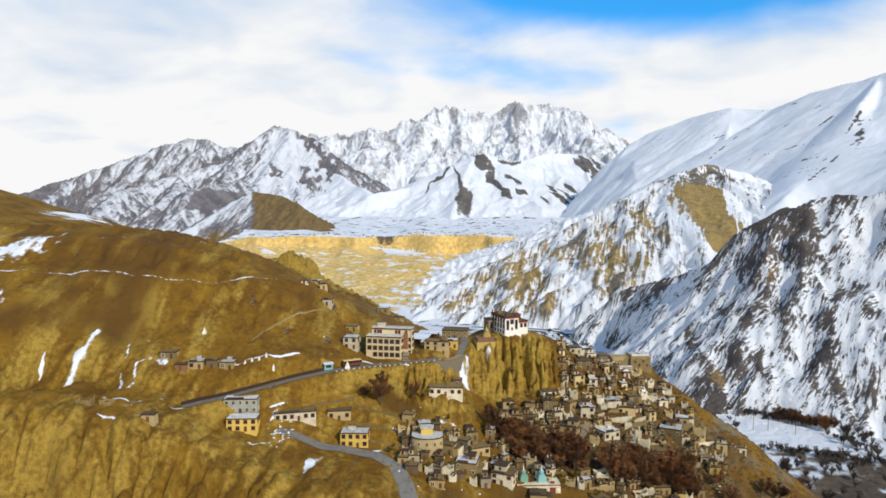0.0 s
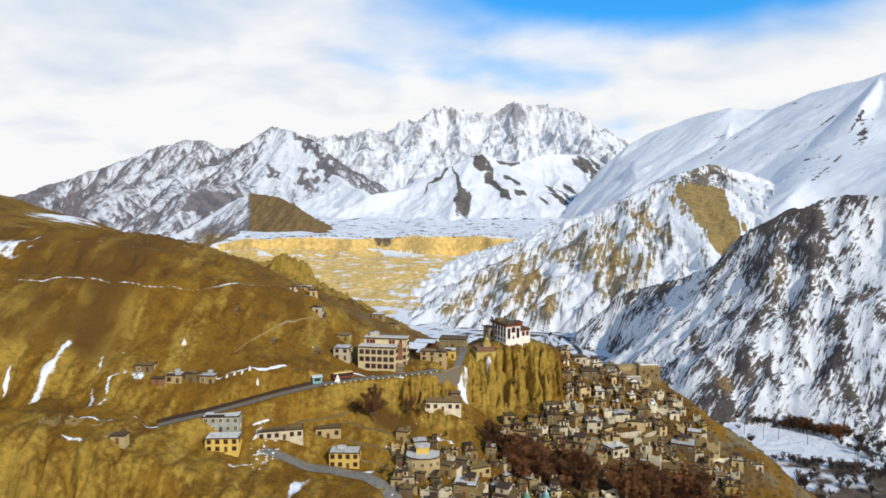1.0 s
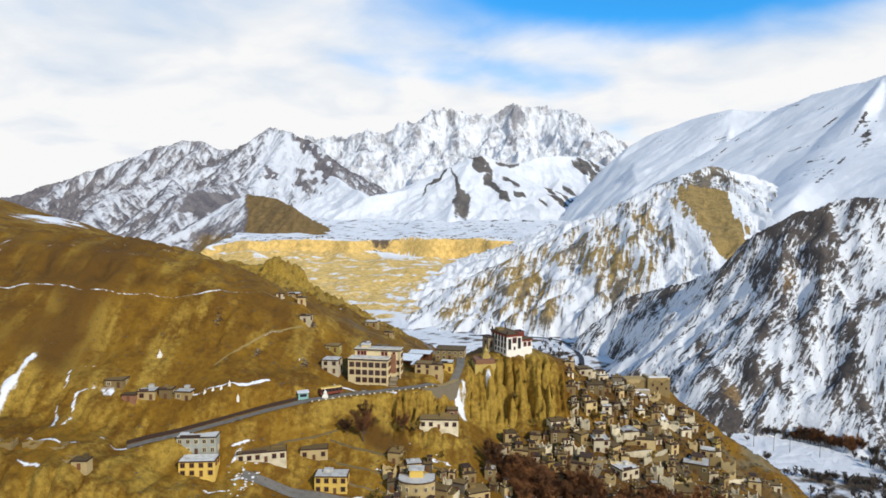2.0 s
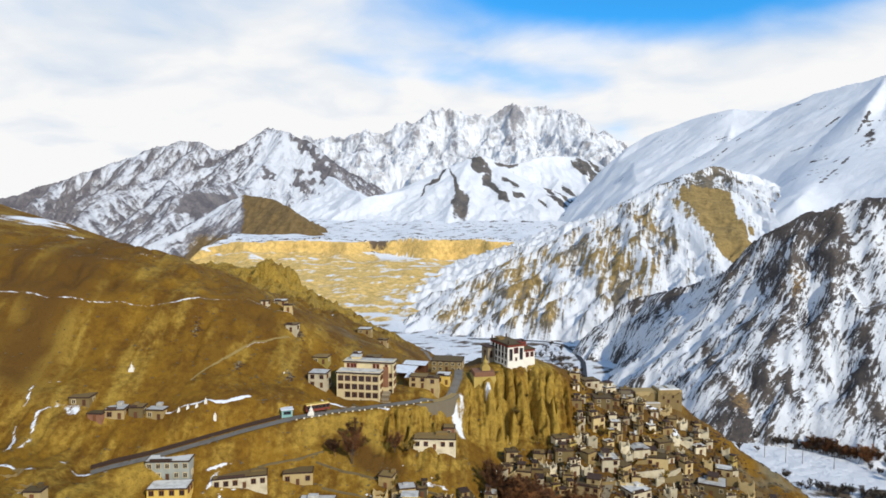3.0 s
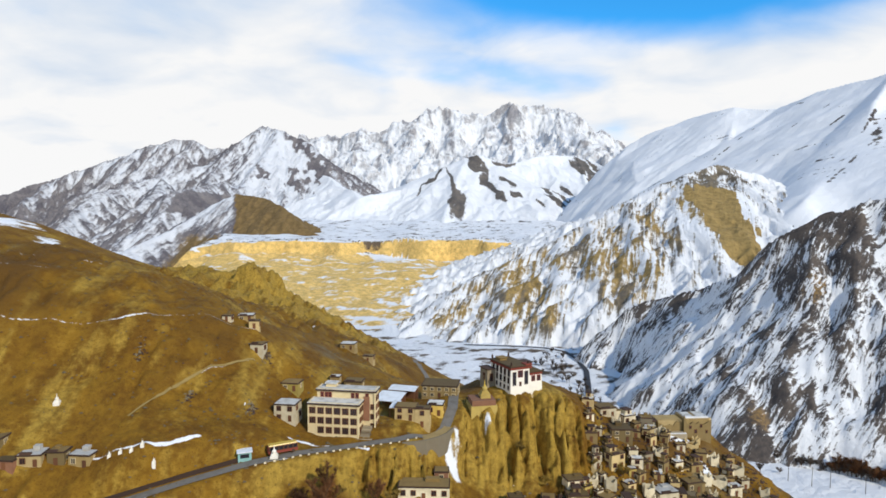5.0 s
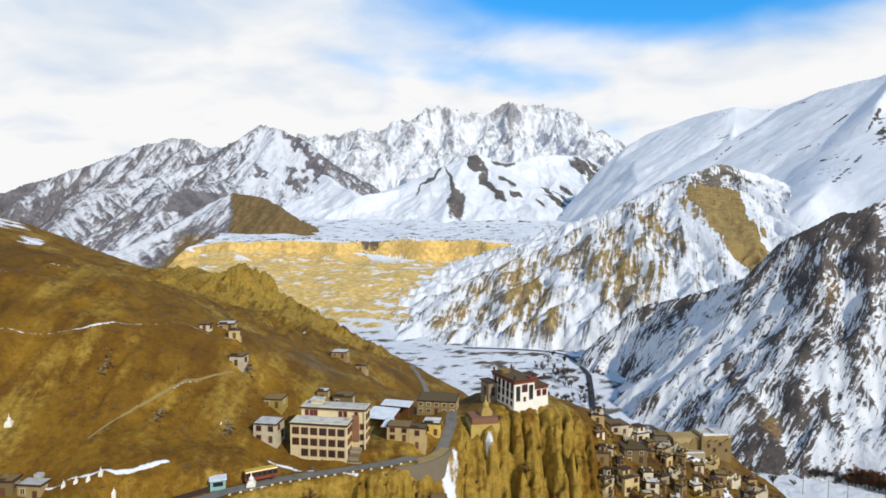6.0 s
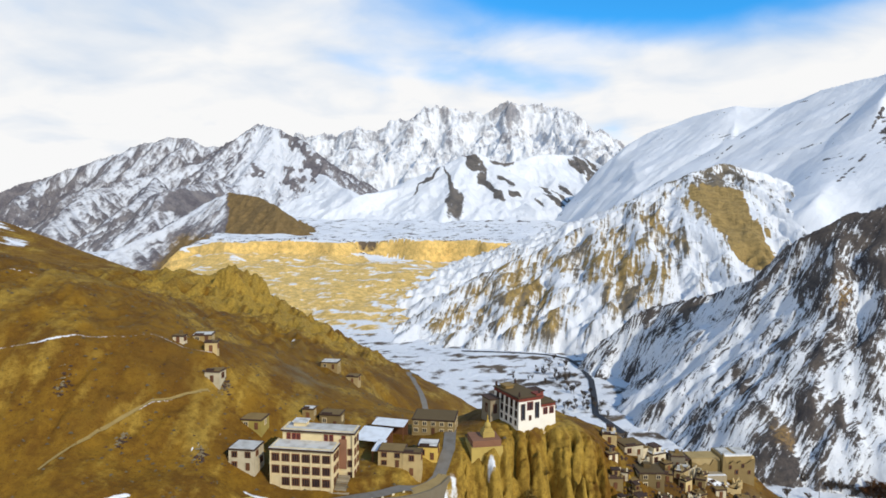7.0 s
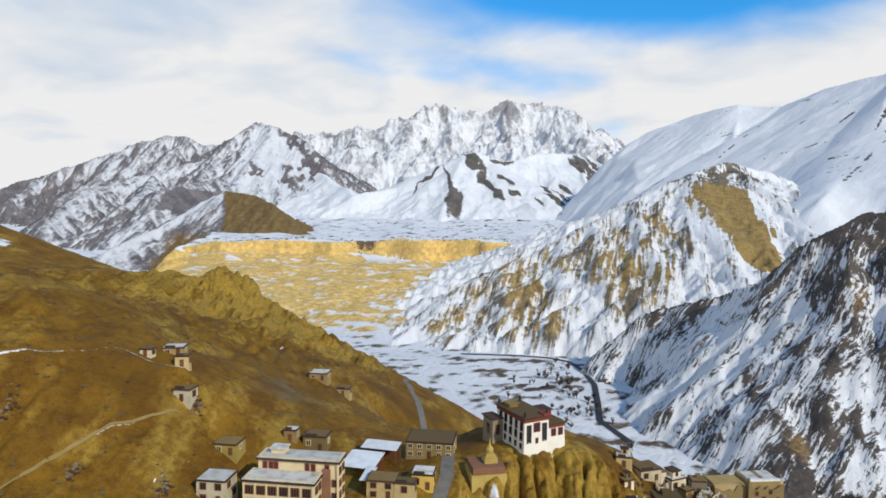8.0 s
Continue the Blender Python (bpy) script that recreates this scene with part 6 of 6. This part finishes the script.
def plant(kinds, spots, ground, r):
    """The first spots take the trees themselves, the rest copies."""
    for k, (x, y) in enumerate(spots):
        z = float(ground(np.array([x]), np.array([y]))[0])
        m = pose(x, y, z, 0, 0, r.uniform(0, 360))
        if k < len(kinds):
            kinds[k].matrix_world = m
        else:
            t = copy_thing(kinds[k % len(kinds)], m)
            t.scale = Vector((1, 1, 1)) * r.uniform(0.65, 1.25)


def scatter_rubble(spots, material, name, label, seed, lo, hi, ground=land_z, category="stones"):
    """Loose stones on the slope."""
    r = np.random.RandomState(seed)
    verts, faces = [], []
    P = np.array(spots)
    Z = ground(P[:, 0], P[:, 1])
    for (x, y), z in zip(spots, Z):
        a = r.uniform(lo, hi) * np.array([r.uniform(0.7, 1.5), r.uniform(0.7, 1.3), r.uniform(0.4, 0.9)])
        n = len(verts)
        turn = r.uniform(0, 6.3)
        for k in range(4):
            q = turn + k * 1.57
            verts.append((x + a[0] * math.cos(q), y + a[1] * math.sin(q), z + a[2] * r.uniform(-0.2, 0.3)))
        verts.append((x + r.uniform(-0.2, 0.2) * a[0], y, z + a[2]))
        faces += [(n + k, n + (k + 1) % 4, n + 4) for k in range(4)]
    me = bpy.data.meshes.new(name)
    me.from_pydata(verts, [], faces)
    me.materials.append(material)
    tagged(new(name, me), label, category, kind="stuff")


r = random.Random(9)
scatter_rubble([(r.uniform(30, 128), r.uniform(238, 288)) for _ in range(1500)], M_STONE, "rubble", "loose grey stones between the village houses", 3, 0.25, 0.8)
scatter_rubble([(r.uniform(30, 128), r.uniform(240, 290)) for _ in range(220)], M_WHITE, "broken_plaster", "pale lumps of fallen plaster among the houses", 4, 0.25, 0.7)
scatter_rubble([(r.gauss(-20, 45), r.uniform(212, 268)) for _ in range(800)], M_DRAB, "field_stones", "brown stones on the lower slopes", 5, 0.2, 0.6)
scatter_rubble([(r.uniform(-200, 0), r.uniform(270, 420)) for _ in range(700)], M_BRUSH, "scrub", "dark low scrub tufts on the hillside", 6, 0.15, 0.5)
scatter_rubble([(r.uniform(-210, -20), r.uniform(262, 460)) for _ in range(1100)], M_DRAB, "hill_stones", "olive-ochre stones strewn over the hillside", 21, 0.12, 0.4)
scatter_rubble([(r.gauss(-60, 45), r.uniform(268, 470)) for _ in range(1300)], M_DRAB, "hill_rocks", "drab brown rocks on the hillside", 22, 0.2, 0.7)
outcrops = [(-83.5, 283.6, 0.6, 2.0), (-48.5, 281.6, 0.5, 1.6), (-50.0, 305.0, 0.9, 0.9), (-66.0, 278.0, 0.5, 1.4)]
rocks = random.Random(31)
scatter_rubble([(rocks.gauss(x, a), rocks.gauss(y, b)) for x, y, a, b in outcrops for _ in range(22)], M_DRAB, "outcrop_rocks", "drab broken rock in the gullies of the hillside", 32, 0.2, 0.7, category="rocks")
scatter_rubble([(rocks.gauss(x + 0.6, a), rocks.gauss(y, b)) for x, y, a, b in outcrops for _ in range(22)], M_BRUSH, "outcrop_scrub", "dark scrub round the rock outcrops of the hillside", 33, 0.2, 0.7, category="scrub")
scatter_rubble([(r.uniform(-460, 380), 1466 + abs(r.gauss(0, 16))) for _ in range(230)], M_BRUSH, "far_bushes", "dark bushes scattered along the edge of the snowy bench", 7, 1.3, 3.0, floor_z, "bushes")
scatter_rubble([(r.gauss(-57, 2), r.gauss(232, 4)) for _ in range(40)] + [(r.gauss(2, 8), r.gauss(236, 8)) for _ in range(70)], M_SNOWBANK, "snow_lumps", "lumps of old snow among the stones by the houses", 20, 0.2, 0.7, category="snow")
clumps = [(r.uniform(96, 185), r.uniform(242, 320), r.uniform(1.0, 7.0)) for _ in range(46)]
scatter_rubble([(r.gauss(x, s), r.gauss(y, s)) for x, y, s in clumps for _ in range(18)], M_DRAB, "flank_stones", "grey-brown stones on the bare flank of the spur", 18, 0.25, 0.8)
scatter_rubble([(r.gauss(x, 0.8 * s), r.gauss(y, 0.6 * s)) for x, y, s in clumps[::2] for _ in range(16)], M_BRUSH, "flank_scrub", "dark dry scrub on the flank of the spur", 19, 0.25, 0.8, category="scrub")
scatter_rubble([p for p in ((r.uniform(28, 128), r.uniform(236, 318)) for _ in range(2600)) if p[0] > 62 or p[1] < 280], M_BRUSH, "village_scrub", "dark dry scrub and brushwood heaps between the houses", 8, 0.3, 0.9, category="scrub")


def garden_wall(x, y, length, yaw):
    root = group_root("garden_wall", x, y, float(land_z(x, y)), yaw, "low rough stone wall between village plots", "wall", "garden walls")
    part("masonry", broken_wall(length, r.uniform(0.9, 1.6), r, 0.22, 0.3), r.choice((M_STONE, M_MUD, M_MUD, M_WHITE)), root)


for _ in range(46):
    garden_wall(r.uniform(60, 125), r.uniform(238, 305), r.uniform(5, 13), r.choice((0, 90)) + r.uniform(-25, 25))
russet = tree_kinds("bare_willow", M_TWIG_RED, "leafless russet willow in the village grove", [(1, 8.5, 3.4, 1500, 0.08, 0.45), (2, 7.0, 3.6, 1500, 0.08, 0.45), (3, 9.5, 3.2, 1400, 0.08, 0.45), (4, 6.0, 3.2, 1300, 0.08, 0.45)], "village grove")
spots = [(r.uniform(30, 62), r.uniform(246, 260)) for _ in range(95)] + [(r.uniform(70, 108), r.uniform(244, 259)) for _ in range(70)] + [(r.uniform(95, 185), r.uniform(228, 262)) for _ in range(32)] + [(r.uniform(24, 34), r.uniform(254, 262)) for _ in range(9)]
spots += [(r.uniform(-28, -8), r.uniform(255, 263)) for _ in range(5)]
spots += [(x, 490 - 0.75 * (x - 255) + r.gauss(0, 3)) for x in (r.uniform(262, 296) for _ in range(46))]
plant(russet, spots, lambda a, b: np.maximum(floor_z(a, b), land_z(a, b)), r)
gold = tree_kinds("golden_shrub", M_TWIG_GOLD, "golden-yellow shrub among the houses", [(11, 3.0, 1.9, 520), (12, 2.4, 1.7, 480)], "golden shrubs")
spots = [(r.uniform(45, 110), r.uniform(234, 246)) for _ in range(24)] + [(r.uniform(-20, 10), r.uniform(228, 262)) for _ in range(12)] + [(r.uniform(30, 120), r.uniform(262, 305)) for _ in range(22)]
plant(gold, spots, land_z, r)
grey = tree_kinds("bare_poplar", M_TWIG_GREY, "slender leafless poplar in the snowy valley", [(21, 7.0, 1.7, 1100, 0.06, 0.5), (22, 6.0, 2.1, 1100, 0.06, 0.5), (23, 4.4, 2.3, 1000, 0.06, 0.5)], "valley poplars")
spots = [(r.uniform(236, 300), r.uniform(385, 412)) for _ in range(30)] + [(r.uniform(284, 304), r.uniform(418, 452)) for _ in range(34)] + [(r.uniform(170, 240), r.uniform(470, 520)) for _ in range(16)] + [(r.uniform(60, 150), r.uniform(560, 760)) for _ in range(30)]
spots += [(r.uniform(112, 150), r.uniform(600, 810)) for _ in range(55)] + [(r.uniform(150, 300), r.uniform(300, 400)) for _ in range(60)] + [(x, 489 - 0.75 * (x - 255) + r.gauss(0, 2.5)) for x in (r.uniform(215, 320) for _ in range(90))] + [(222 + 2.6 * k + r.uniform(-1, 1), 424 - 0.35 * 2.6 * k + r.uniform(-1.5, 1.5)) for k in range(30)]
plant(grey, spots, lambda a, b: np.maximum(floor_z(a, b), land_z(a, b)), r)


# ---------------------------------------------------------------- utility poles by the snow field
def utility_pole(x, y, high):
    root = group_root("utility_pole", x, y, float(max(floor_z(np.array([x]), np.array([y]))[0], land_z(np.array([x]), np.array([y]))[0])), 30, "tall thin grey utility pole beside the snow field", "pole", "utility poles")
    bm = bmesh.new()
    tube(bm, [(0.22, -1.0), (0.2, 0.0), (0.12, high)], 8)
    part("shaft", bm, M_BARK, root)
    part("crossarm", boxes((-1.1, 1.1, -0.08, 0.08, high - 0.9, high - 0.7)), M_BARK, root)


for x, y, high in ((226.0, 470.0, 15.0), (236.0, 462.0, 12.0), (246.0, 460.0, 12.0), (262.0, 452.0, 11.0), (176.0, 420.0, 11.0)):
    utility_pole(x, y, high)
